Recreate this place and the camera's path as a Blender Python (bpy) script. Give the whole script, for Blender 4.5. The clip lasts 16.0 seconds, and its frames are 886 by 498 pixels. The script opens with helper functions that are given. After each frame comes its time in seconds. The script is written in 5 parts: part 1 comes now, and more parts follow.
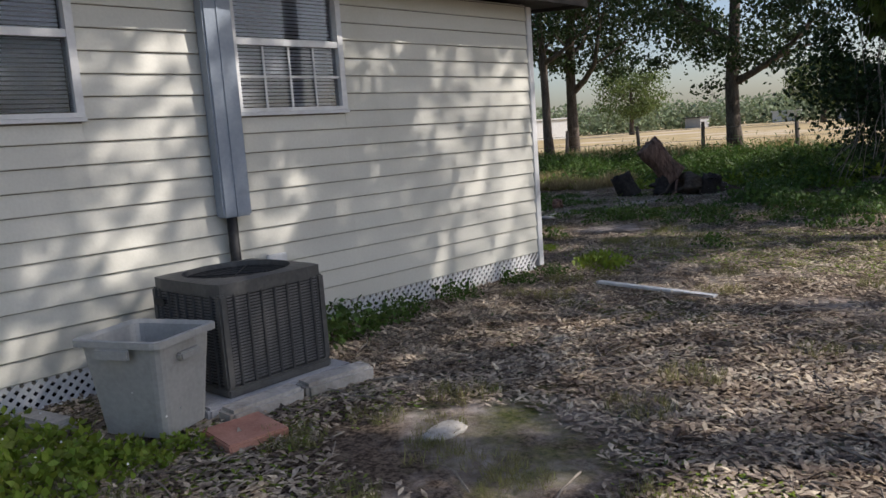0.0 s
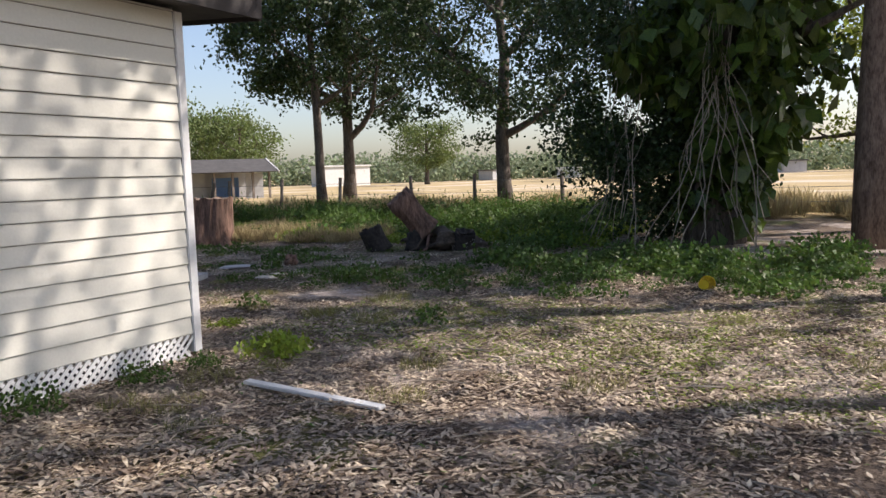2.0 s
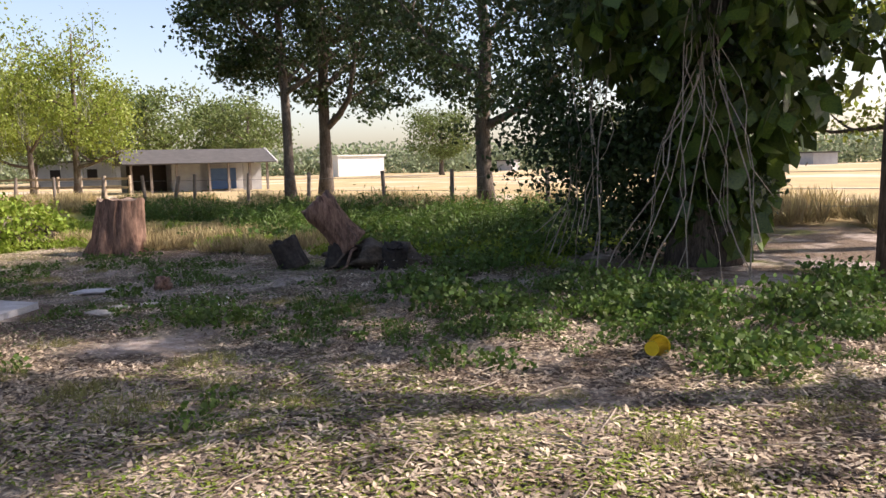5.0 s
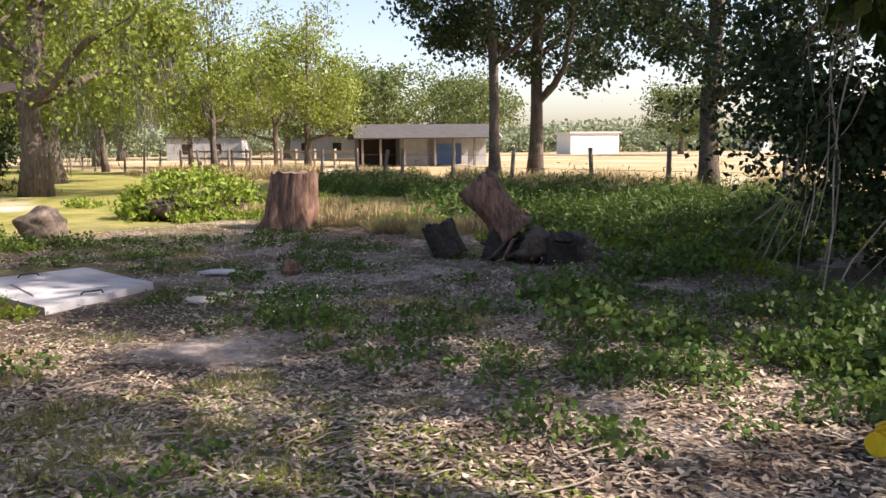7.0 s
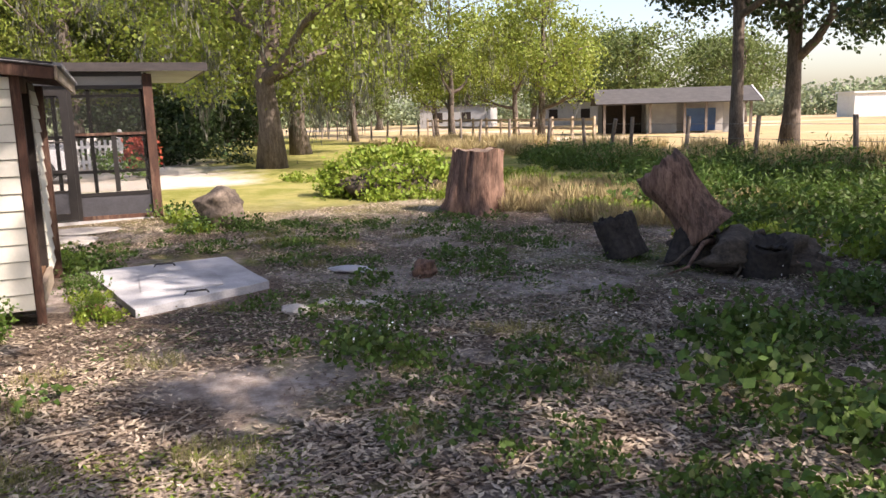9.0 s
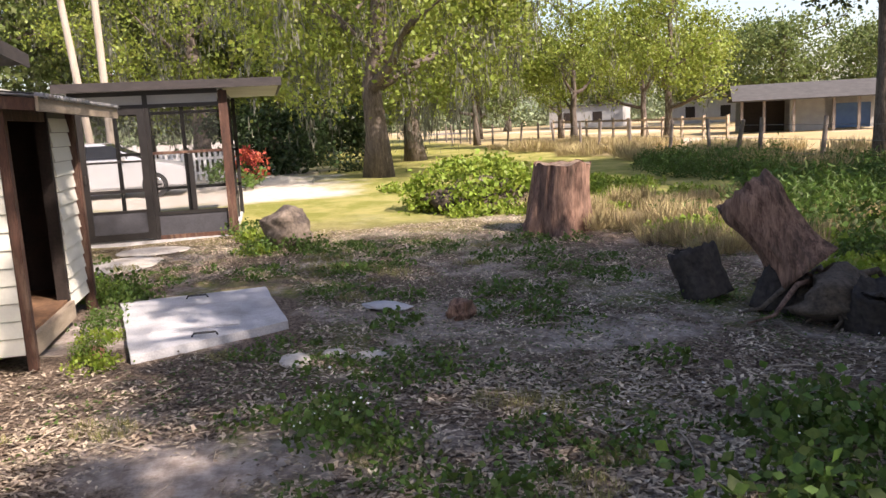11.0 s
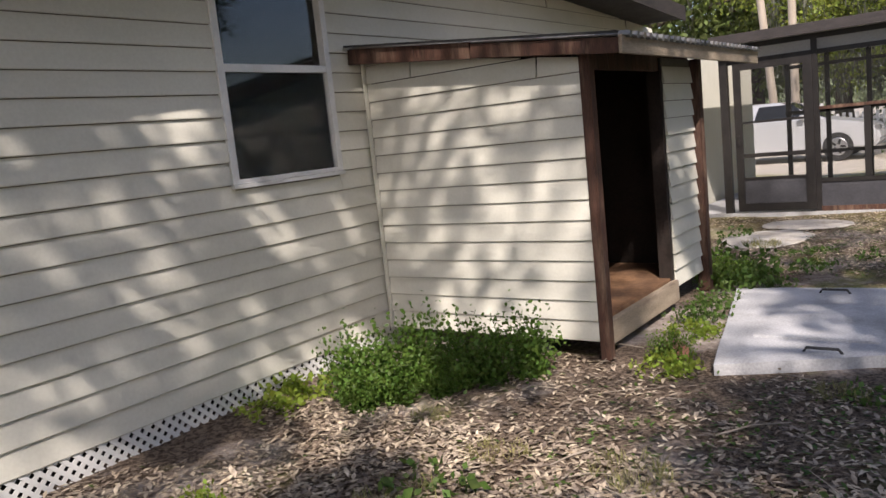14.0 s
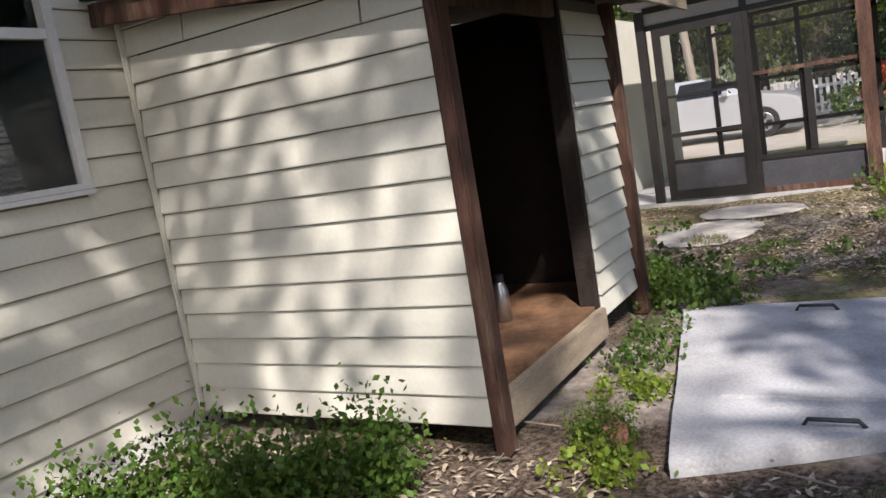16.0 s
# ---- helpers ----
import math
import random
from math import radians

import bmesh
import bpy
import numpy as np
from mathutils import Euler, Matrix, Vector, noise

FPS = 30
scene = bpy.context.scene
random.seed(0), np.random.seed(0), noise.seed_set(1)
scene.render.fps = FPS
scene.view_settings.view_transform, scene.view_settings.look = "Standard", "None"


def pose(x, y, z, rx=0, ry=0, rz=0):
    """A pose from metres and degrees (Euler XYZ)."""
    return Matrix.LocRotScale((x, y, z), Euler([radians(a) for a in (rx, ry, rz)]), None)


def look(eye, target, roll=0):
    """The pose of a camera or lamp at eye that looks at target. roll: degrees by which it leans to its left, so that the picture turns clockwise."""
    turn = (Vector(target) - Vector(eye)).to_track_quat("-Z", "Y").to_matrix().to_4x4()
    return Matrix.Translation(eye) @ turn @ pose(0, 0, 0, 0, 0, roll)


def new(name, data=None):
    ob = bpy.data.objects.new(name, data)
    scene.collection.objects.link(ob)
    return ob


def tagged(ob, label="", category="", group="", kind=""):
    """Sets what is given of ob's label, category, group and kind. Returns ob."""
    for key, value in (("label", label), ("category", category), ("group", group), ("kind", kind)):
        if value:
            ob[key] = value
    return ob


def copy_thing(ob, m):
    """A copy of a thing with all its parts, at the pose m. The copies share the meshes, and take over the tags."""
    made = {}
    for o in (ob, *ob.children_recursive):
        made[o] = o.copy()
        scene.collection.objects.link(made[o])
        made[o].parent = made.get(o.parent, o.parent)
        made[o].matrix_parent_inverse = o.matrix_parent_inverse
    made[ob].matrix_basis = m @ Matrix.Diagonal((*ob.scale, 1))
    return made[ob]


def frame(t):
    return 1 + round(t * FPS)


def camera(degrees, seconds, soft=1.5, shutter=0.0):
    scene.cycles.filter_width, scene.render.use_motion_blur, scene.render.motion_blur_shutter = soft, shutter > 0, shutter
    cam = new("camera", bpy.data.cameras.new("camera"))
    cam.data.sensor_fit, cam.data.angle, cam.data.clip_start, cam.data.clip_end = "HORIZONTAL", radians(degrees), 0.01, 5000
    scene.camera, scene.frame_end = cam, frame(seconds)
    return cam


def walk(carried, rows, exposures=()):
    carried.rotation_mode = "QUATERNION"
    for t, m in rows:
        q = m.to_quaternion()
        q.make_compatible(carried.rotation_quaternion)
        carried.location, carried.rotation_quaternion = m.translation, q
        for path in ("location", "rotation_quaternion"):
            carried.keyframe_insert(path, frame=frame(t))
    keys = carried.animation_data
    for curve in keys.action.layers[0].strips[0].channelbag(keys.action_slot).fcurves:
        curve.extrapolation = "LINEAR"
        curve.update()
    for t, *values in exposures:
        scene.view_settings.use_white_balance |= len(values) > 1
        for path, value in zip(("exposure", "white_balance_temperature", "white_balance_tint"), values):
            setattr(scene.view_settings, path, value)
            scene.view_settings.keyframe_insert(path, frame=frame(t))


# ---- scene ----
cam = camera(59.2, 16.0)
PATH = [
    (0, (-0.075, 1.873, 1.341), (-1.454, 3.293, 1.058), -4.1),
    (0.5, (-0.094, 2.319, 1.34), (-1.383, 3.825, 1.075), -3.3),
    (0.9, (-0.181, 2.769, 1.318), (-1.393, 4.341, 1.073), -2.7),
    (1, (-0.185, 2.877, 1.312), (-1.382, 4.46, 1.069), -2.7),
    (1.5, (-0.087, 3.272, 1.342), (-1.182, 4.931, 1.119), -2.3),
    (2, (-0.239, 3.935, 1.286), (-1.224, 5.666, 1.093), -1.8),
    (2.5, (-0.181, 4.386, 1.365), (-1.087, 6.159, 1.178), -1.3),
    (3, (-0.176, 4.795, 1.37), (-1.019, 6.601, 1.207), -1.1),
    (3.2, (-0.063, 4.88, 1.389), (-0.905, 6.687, 1.223), -2.5),
    (5.3, (-0.304, 7.066, 1.41), (-1.394, 8.726, 1.177), -0.7),
    (5.5, (-0.333, 7.228, 1.413), (-1.462, 8.86, 1.171), -0.3),
    (6, (-0.449, 7.61, 1.453), (-1.675, 9.166, 1.183), 0.2),
    (6.5, (-0.541, 8.188, 1.407), (-1.904, 9.627, 1.138), 0.8),
    (7, (-0.666, 8.657, 1.355), (-2.157, 9.963, 1.09), -0.6),
    (7.5, (-0.765, 9.074, 1.441), (-2.377, 10.223, 1.155), -1.2),
    (8, (-0.98, 9.475, 1.451), (-2.69, 10.466, 1.143), -1.1),
    (8.5, (-1.158, 9.878, 1.49), (-2.925, 10.754, 1.159), -0.8),
    (9, (-1.333, 10.324, 1.461), (-3.155, 11.078, 1.122), -1.6),
    (9.2, (-1.435, 10.432, 1.467), (-3.27, 11.15, 1.127), -1.7),
    (11.3, (-1.987, 11.533, 1.595), (-3.924, 11.926, 1.29), -2.8),
    (11.5, (-2.051, 11.603, 1.578), (-3.995, 11.978, 1.297), -2.5),
    (12, (-2.31, 11.789, 1.569), (-4.287, 11.944, 1.307), -2.7),
    (12.5, (-2.511, 11.795, 1.547), (-4.477, 11.556, 1.266), -3.1),
    (13, (-2.908, 11.794, 1.485), (-4.764, 11.102, 1.214), -3.7),
    (13.5, (-3.126, 11.804, 1.494), (-4.801, 10.743, 1.228), -5.0),
    (14, (-3.473, 11.663, 1.426), (-5.072, 10.495, 1.147), -6.0),
    (14.5, (-3.902, 11.547, 1.403), (-5.506, 10.395, 1.088), -7.0),
    (15, (-4.295, 11.507, 1.39), (-5.897, 10.357, 1.057), -7.9),
    (15.5, (-4.712, 11.208, 1.337), (-6.374, 10.145, 1.009), -8.4),
    (16, (-5.174, 11.123, 1.281), (-6.863, 10.095, 0.983), -9.6),
]
walk(cam, [(t, look(eye, target, roll)) for t, eye, target, roll in PATH], [(0.0, 0.05, 6200, 15), (1.0, 0.3, 6300, 16), (3.0, 0.7, 6600, 19), (6.0, 1.0, 6900, 22), (11.5, 1.1, 6900, 22), (12.5, 0.65, 6700, 20), (14.0, 0.5, 6500, 18), (16.0, 0.55, 6300, 16)])

# ---- light ----
world = bpy.data.worlds.new("sky")
scene.world = world
world.use_nodes = True
SUN_AZ, SUN_EL = 36.0, 43.0      # degrees from +x towards +y, and above the horizon
wn = world.node_tree.nodes
sky = wn.new("ShaderNodeTexSky")
sky.sky_type, sky.sun_disc = "NISHITA", False
sky.sun_elevation, sky.sun_rotation = radians(SUN_EL), radians(90 - SUN_AZ)
sky.air_density, sky.dust_density, sky.ozone_density = 1.0, 1.8, 1.0
world.node_tree.links.new(sky.outputs[0], wn["Background"].inputs[0])
wn["Background"].inputs[1].default_value = 0.13
sun = new("sun", bpy.data.lights.new("sun", "SUN"))
sun.data.energy, sun.data.angle, sun.data.color = 5.0, radians(0.6), (1.0, 0.93, 0.82)
sun_dir = Vector((math.cos(radians(SUN_EL)) * math.cos(radians(SUN_AZ)), math.cos(radians(SUN_EL)) * math.sin(radians(SUN_AZ)), math.sin(radians(SUN_EL))))
sun.matrix_world = look(sun_dir * 60, (0, 0, 0))


# ---- materials ----
def material(name, a, b, scale=6.0, rough=0.7, metal=0.0, bump=0.2, fine=40.0, stretch=(1, 1, 1), vary=0.0, spec=0.4, dirt=None, dirt_at=0.6, leaf=False, coord="Object", sheen=0.0):
    """Two colours mixed by coarse and fine noise, with relief; vary: change of value from object to object or island to island."""
    m = bpy.data.materials.new(name)
    m.use_nodes = True
    t, L = m.node_tree.nodes, m.node_tree.links
    p = t["Principled BSDF"]
    p.inputs["Roughness"].default_value, p.inputs["Metallic"].default_value = rough, metal
    p.inputs["Specular IOR Level"].default_value = spec
    tc, mp = t.new("ShaderNodeTexCoord"), t.new("ShaderNodeMapping")
    mp.inputs["Scale"].default_value = stretch
    L.new(tc.outputs[coord], mp.inputs["Vector"])
    n1, n2 = t.new("ShaderNodeTexNoise"), t.new("ShaderNodeTexNoise")
    for n, sc in ((n1, scale), (n2, fine)):
        n.inputs["Scale"].default_value, n.inputs["Detail"].default_value = sc, 5
        L.new(mp.outputs[0], n.inputs["Vector"])
    add = t.new("ShaderNodeMath")
    add.operation = "MULTIPLY_ADD"
    add.inputs[1].default_value, add.inputs[2].default_value = 0.45, 0
    L.new(n2.outputs[0], add.inputs[0])
    half = t.new("ShaderNodeMath")
    half.operation = "MULTIPLY_ADD"
    half.inputs[1].default_value = 0.55
    L.new(n1.outputs[0], half.inputs[0])
    L.new(add.outputs[0], half.inputs[2])
    ramp = t.new("ShaderNodeValToRGB")
    ramp.color_ramp.elements[0].position, ramp.color_ramp.elements[1].position = 0.36, 0.64
    ramp.color_ramp.elements[0].color, ramp.color_ramp.elements[1].color = (*a, 1), (*b, 1)
    L.new(half.outputs[0], ramp.inputs[0])
    out = ramp.outputs[0]
    if dirt:
        n3, r3, mx = t.new("ShaderNodeTexNoise"), t.new("ShaderNodeValToRGB"), t.new("ShaderNodeMixRGB")
        n3.inputs["Scale"].default_value, n3.inputs["Detail"].default_value, n3.inputs["Roughness"].default_value = scale * 0.35, 8, 0.7
        L.new(mp.outputs[0], n3.inputs["Vector"])
        r3.color_ramp.elements[0].position, r3.color_ramp.elements[1].position = dirt_at - 0.1, dirt_at + 0.12
        L.new(n3.outputs[0], r3.inputs[0])
        mx.inputs[2].default_value = (*dirt, 1)
        L.new(r3.outputs[0], mx.inputs[0])
        L.new(out, mx.inputs[1])
        out = mx.outputs[0]
    if vary:
        if leaf:
            rnd = t.new("ShaderNodeNewGeometry").outputs["Random Per Island"]
        else:
            rnd = t.new("ShaderNodeObjectInfo").outputs["Random"]
        hs, mr = t.new("ShaderNodeHueSaturation"), t.new("ShaderNodeMapRange")
        mr.inputs["To Min"].default_value, mr.inputs["To Max"].default_value = 1 - vary, 1 + vary
        L.new(rnd, mr.inputs[0])
        L.new(mr.outputs[0], hs.inputs["Value"])
        if leaf:
            hm = t.new("ShaderNodeMapRange")
            hm.inputs["To Min"].default_value, hm.inputs["To Max"].default_value = 0.485, 0.515
            L.new(rnd, hm.inputs[0])
            L.new(hm.outputs[0], hs.inputs["Hue"])
        L.new(out, hs.inputs["Color"])
        out = hs.outputs[0]
    L.new(out, p.inputs["Base Color"])
    if bump:
        bp = t.new("ShaderNodeBump")
        bp.inputs["Strength"].default_value, bp.inputs["Distance"].default_value = bump, 0.02
        L.new(half.outputs[0], bp.inputs["Height"])
        L.new(bp.outputs[0], p.inputs["Normal"])
    if leaf:
        tr, ms = t.new("ShaderNodeBsdfTranslucent"), t.new("ShaderNodeMixShader")
        L.new(out, tr.inputs[0])
        ms.inputs[0].default_value = leaf
        L.new(p.outputs[0], ms.inputs[1])
        L.new(tr.outputs[0], ms.inputs[2])
        L.new(ms.outputs[0], t["Material Output"].inputs[0])
    return m


def glass(name, tint, rough=0.02, clear=0.75, ior=1.9):
    """Thin pane: a clear part and a glossy part, weighed by Fresnel."""
    m = bpy.data.materials.new(name)
    m.use_nodes = True
    t, L = m.node_tree.nodes, m.node_tree.links
    tr, gl, mx, fr = t.new("ShaderNodeBsdfTransparent"), t.new("ShaderNodeBsdfGlossy"), t.new("ShaderNodeMixShader"), t.new("ShaderNodeFresnel")
    tr.inputs[0].default_value = (tint[0] * clear, tint[1] * clear, tint[2] * clear, 1)
    gl.inputs["Roughness"].default_value = rough
    fr.inputs[0].default_value = ior
    L.new(fr.outputs[0], mx.inputs[0])
    L.new(tr.outputs[0], mx.inputs[1])
    L.new(gl.outputs[0], mx.inputs[2])
    L.new(mx.outputs[0], t["Material Output"].inputs[0])
    return m


def mesh_screen(name, opacity, col):
    """Insect screen: fine threads, mostly open."""
    m = bpy.data.materials.new(name)
    m.use_nodes = True
    t, L = m.node_tree.nodes, m.node_tree.links
    tr, mx, p = t.new("ShaderNodeBsdfTransparent"), t.new("ShaderNodeMixShader"), t["Principled BSDF"]
    p.inputs["Base Color"].default_value, p.inputs["Roughness"].default_value = (*col, 1), 0.8
    mx.inputs[0].default_value = opacity
    L.new(tr.outputs[0], mx.inputs[1])
    L.new(p.outputs[0], mx.inputs[2])
    L.new(mx.outputs[0], t["Material Output"].inputs[0])
    return m


M = {}
M["siding"] = material("siding", (0.585, 0.57, 0.495), (0.66, 0.645, 0.565), 1.3, 0.55, bump=0.06, fine=60, stretch=(1, 1, 1), vary=0.035, dirt=(0.49, 0.475, 0.39), dirt_at=0.64)
# Backing seen in the joints: grime and the laps' shadow line as colour.
M["joint"] = material("grimy_shaded_joint", (0.16, 0.145, 0.12), (0.24, 0.22, 0.18), 4, 0.9)
M["white"] = material("white_paint", (0.62, 0.62, 0.61), (0.74, 0.74, 0.72), 4, 0.5, bump=0.05, dirt=(0.52, 0.50, 0.45), dirt_at=0.68)
M["vinyl_grey"] = material("grey_duct", (0.24, 0.28, 0.33), (0.30, 0.34, 0.39), 3, 0.45, bump=0.05)
# Black for rubber parts, and for painted shade behind the lattice skirts.
M["black"] = material("black_rubber_and_shade", (0.012, 0.012, 0.013), (0.03, 0.03, 0.03), 9, 0.6)
M["fascia"] = material("dark_fascia", (0.025, 0.022, 0.022), (0.05, 0.042, 0.04), 5, 0.7, stretch=(1, 1, 4))
M["soffit"] = material("soffit", (0.09, 0.085, 0.085), (0.14, 0.13, 0.125), 6, 0.8)
M["shingle"] = material("shingle", (0.09, 0.085, 0.085), (0.17, 0.16, 0.155), 12, 0.9, bump=0.5, fine=120)
M["brownwood"] = material("weathered_brown_wood", (0.03, 0.015, 0.01), (0.10, 0.046, 0.03), 5, 0.75, bump=0.5, fine=50, stretch=(3, 3, 0.5), dirt=(0.24, 0.16, 0.11), dirt_at=0.63)
M["fadedwood"] = material("faded_timber", (0.25, 0.2, 0.145), (0.42, 0.34, 0.25), 5, 0.8, bump=0.4, fine=50, stretch=(0.6, 3, 3), dirt=(0.09, 0.06, 0.05), dirt_at=0.6)
M["plywood"] = material("stained_plywood", (0.15, 0.075, 0.04), (0.3, 0.17, 0.09), 4, 0.75, bump=0.2, dirt=(0.06, 0.035, 0.025), dirt_at=0.55)
# Near-black: the shade of closed interiors is put into this colour.
M["inner"] = material("shaded_inner_surface", (0.014, 0.01, 0.008), (0.03, 0.02, 0.016), 6, 0.85, bump=0.3)
M["tin"] = material("weathered_tin", (0.16, 0.16, 0.16), (0.3, 0.3, 0.295), 6, 0.6, metal=0.4, bump=0.1, dirt=(0.2, 0.13, 0.09), dirt_at=0.6)
M["concrete"] = material("concrete", (0.33, 0.33, 0.34), (0.52, 0.52, 0.53), 3, 0.85, bump=0.35, fine=70, dirt=(0.2, 0.19, 0.175), dirt_at=0.62)
M["stone"] = material("pale_stone", (0.36, 0.33, 0.29), (0.55, 0.52, 0.47), 6, 0.9, bump=0.6, dirt=(0.2, 0.17, 0.13), dirt_at=0.6)
M["rock"] = material("boulder_stone", (0.08, 0.062, 0.048), (0.25, 0.2, 0.155), 4, 0.9, bump=0.9, fine=25)
M["brick"] = material("salmon_paver", (0.42, 0.19, 0.13), (0.56, 0.29, 0.21), 8, 0.85, bump=0.4, fine=80)
M["acpaint"] = material("condenser_paint", (0.06, 0.06, 0.06), (0.1, 0.1, 0.097), 5, 0.5, bump=0.08, dirt=(0.18, 0.17, 0.15), dirt_at=0.64)
M["acdark"] = material("condenser_coil", (0.02, 0.02, 0.022), (0.05, 0.05, 0.05), 30, 0.7)
M["acfin"] = material("condenser_grille", (0.11, 0.11, 0.115), (0.18, 0.18, 0.185), 10, 0.45, metal=0.3)
M["bin"] = material("grey_plastic", (0.33, 0.33, 0.31), (0.43, 0.43, 0.405), 4, 0.55, bump=0.06, dirt=(0.22, 0.2, 0.17), dirt_at=0.62)
M["yellow"] = material("yellow_plastic", (0.62, 0.43, 0.01), (0.75, 0.55, 0.02), 8, 0.5, bump=0.05)
M["bark"] = material("oak_bark", (0.055, 0.042, 0.034), (0.17, 0.14, 0.115), 7, 0.95, bump=1.0, fine=28, stretch=(2.2, 2.2, 0.45))
M["pinebark"] = material("pine_bark", (0.075, 0.048, 0.037), (0.27, 0.2, 0.16), 6, 0.95, bump=1.0, fine=20, stretch=(2.5, 2.5, 0.7))
M["stump"] = material("stump_wood", (0.07, 0.034, 0.024), (0.36, 0.22, 0.16), 5, 0.9, bump=0.9, fine=26, stretch=(3, 3, 0.4), dirt=(0.05, 0.035, 0.028), dirt_at=0.57)
M["stumptop"] = material("cut_wood", (0.09, 0.06, 0.045), (0.26, 0.19, 0.14), 7, 0.9, bump=0.6)
M["logdark"] = material("charred_log", (0.018, 0.015, 0.014), (0.06, 0.05, 0.043), 6, 0.95, bump=0.9, fine=24)
M["leaf_dark"] = material("leaf_dark", (0.022, 0.042, 0.014), (0.055, 0.09, 0.028), 3, 0.5, bump=0, vary=0.35, leaf=0.28)
M["leaf_oak"] = material("leaf_oak", (0.15, 0.20, 0.03), (0.28, 0.33, 0.06), 2, 0.5, bump=0, vary=0.3, leaf=0.42)
M["leaf_mid"] = material("leaf_mid", (0.08, 0.115, 0.03), (0.16, 0.2, 0.06), 2, 0.55, bump=0, vary=0.3, leaf=0.35)
# Paler, greyer green: the distance haze is put into the leaf colour.
M["leaf_far_haze"] = material("leaf_far_haze", (0.16, 0.2, 0.11), (0.25, 0.3, 0.17), 0.4, 0.7, bump=0, vary=0.25, leaf=0.3)
M["leaf_vine"] = material("leaf_vine", (0.035, 0.07, 0.014), (0.12, 0.17, 0.03), 3, 0.35, bump=0, vary=0.4, leaf=0.3)
M["weed"] = material("weed_leaf", (0.05, 0.10, 0.018), (0.12, 0.19, 0.038), 5, 0.55, bump=0, vary=0.35, leaf=0.35)
M["weed_lime"] = material("weed_lime", (0.16, 0.24, 0.025), (0.27, 0.34, 0.05), 5, 0.55, bump=0, vary=0.25, leaf=0.4)
M["weed_soft"] = material("weed_soft", (0.11, 0.19, 0.025), (0.2, 0.29, 0.05), 5, 0.55, bump=0, vary=0.25, leaf=0.4)
M["weed_plume"] = material("weed_plume", (0.065, 0.13, 0.018), (0.13, 0.21, 0.035), 5, 0.55, bump=0, vary=0.3, leaf=0.4)
M["grass"] = material("grass_blade", (0.15, 0.16, 0.05), (0.33, 0.3, 0.12), 2, 0.6, bump=0, vary=0.35, leaf=0.3)
M["straw"] = material("dry_grass", (0.30, 0.24, 0.12), (0.45, 0.37, 0.2), 2, 0.8, bump=0, vary=0.3, leaf=0.25)
M["litter"] = material("dry_leaf", (0.13, 0.085, 0.055), (0.6, 0.5, 0.385), 3, 0.6, bump=0, vary=0.6, leaf=0.1)
M["moss"] = material("spanish_moss", (0.10, 0.105, 0.08), (0.19, 0.19, 0.15), 3, 0.9, bump=0, vary=0.25, leaf=0.25)
M["root"] = material("aerial_root", (0.16, 0.13, 0.1), (0.36, 0.31, 0.25), 6, 0.85, bump=0.4)
M["flower"] = material("white_petal", (0.75, 0.75, 0.72), (0.82, 0.82, 0.8), 6, 0.6, bump=0)
M["redleaf"] = material("red_leaf", (0.3, 0.05, 0.03), (0.45, 0.1, 0.06), 4, 0.6, bump=0, vary=0.3, leaf=0.3)
M["carpaint"] = material("silver_paint", (0.62, 0.63, 0.65), (0.66, 0.67, 0.69), 2, 0.25, metal=0.35, bump=0)
M["tyre"] = material("tyre", (0.015, 0.015, 0.015), (0.03, 0.03, 0.03), 20, 0.8)
M["chrome"] = material("alloy", (0.5, 0.5, 0.52), (0.62, 0.62, 0.63), 10, 0.3, metal=0.9, bump=0)
M["carglass"] = material("tinted_glass", (0.02, 0.024, 0.03), (0.03, 0.034, 0.04), 3, 0.05, bump=0, spec=0.8)
M["bronze"] = material("bronze_aluminium", (0.012, 0.011, 0.011), (0.024, 0.021, 0.02), 8, 0.45, bump=0.05)
M["kick"] = material("grey_kick_panel", (0.04, 0.04, 0.046), (0.06, 0.06, 0.068), 6, 0.5, bump=0.05)
M["post"] = material("grey_fence_post", (0.11, 0.09, 0.075), (0.25, 0.21, 0.18), 6, 0.9, bump=0.6, stretch=(2, 2, 0.5))
M["barnroof"] = material("pale_barn_roof", (0.05, 0.048, 0.046), (0.085, 0.08, 0.076), 2, 0.85, bump=0.1)
M["barnwall"] = material("pale_barn_wall", (0.31, 0.31, 0.315), (0.4, 0.4, 0.395), 2, 0.8)
M["blue"] = material("blue_tarp", (0.06, 0.12, 0.26), (0.09, 0.17, 0.33), 2, 0.6)
M["blind"] = material("blind_slat", (0.62, 0.62, 0.63), (0.72, 0.72, 0.73), 6, 0.5, bump=0, vary=0.06)
M["wire"] = material("wire", (0.1, 0.1, 0.1), (0.2, 0.2, 0.2), 20, 0.6, bump=0)
M["pole"] = material("utility_pole", (0.3, 0.25, 0.2), (0.42, 0.37, 0.31), 3, 0.9, stretch=(2, 2, 0.3))
M["glass"] = glass("window_glass", (0.9, 0.94, 0.97), clear=0.92)
M["glass_clear"] = glass("clear_window_glass", (0.95, 0.97, 1.0), clear=0.92, ior=1.4)
M["screen"] = mesh_screen("insect_screen", 0.2, (0.012, 0.012, 0.012))
M["winscreen"] = mesh_screen("window_screen", 0.14, (0.02, 0.04, 0.045))


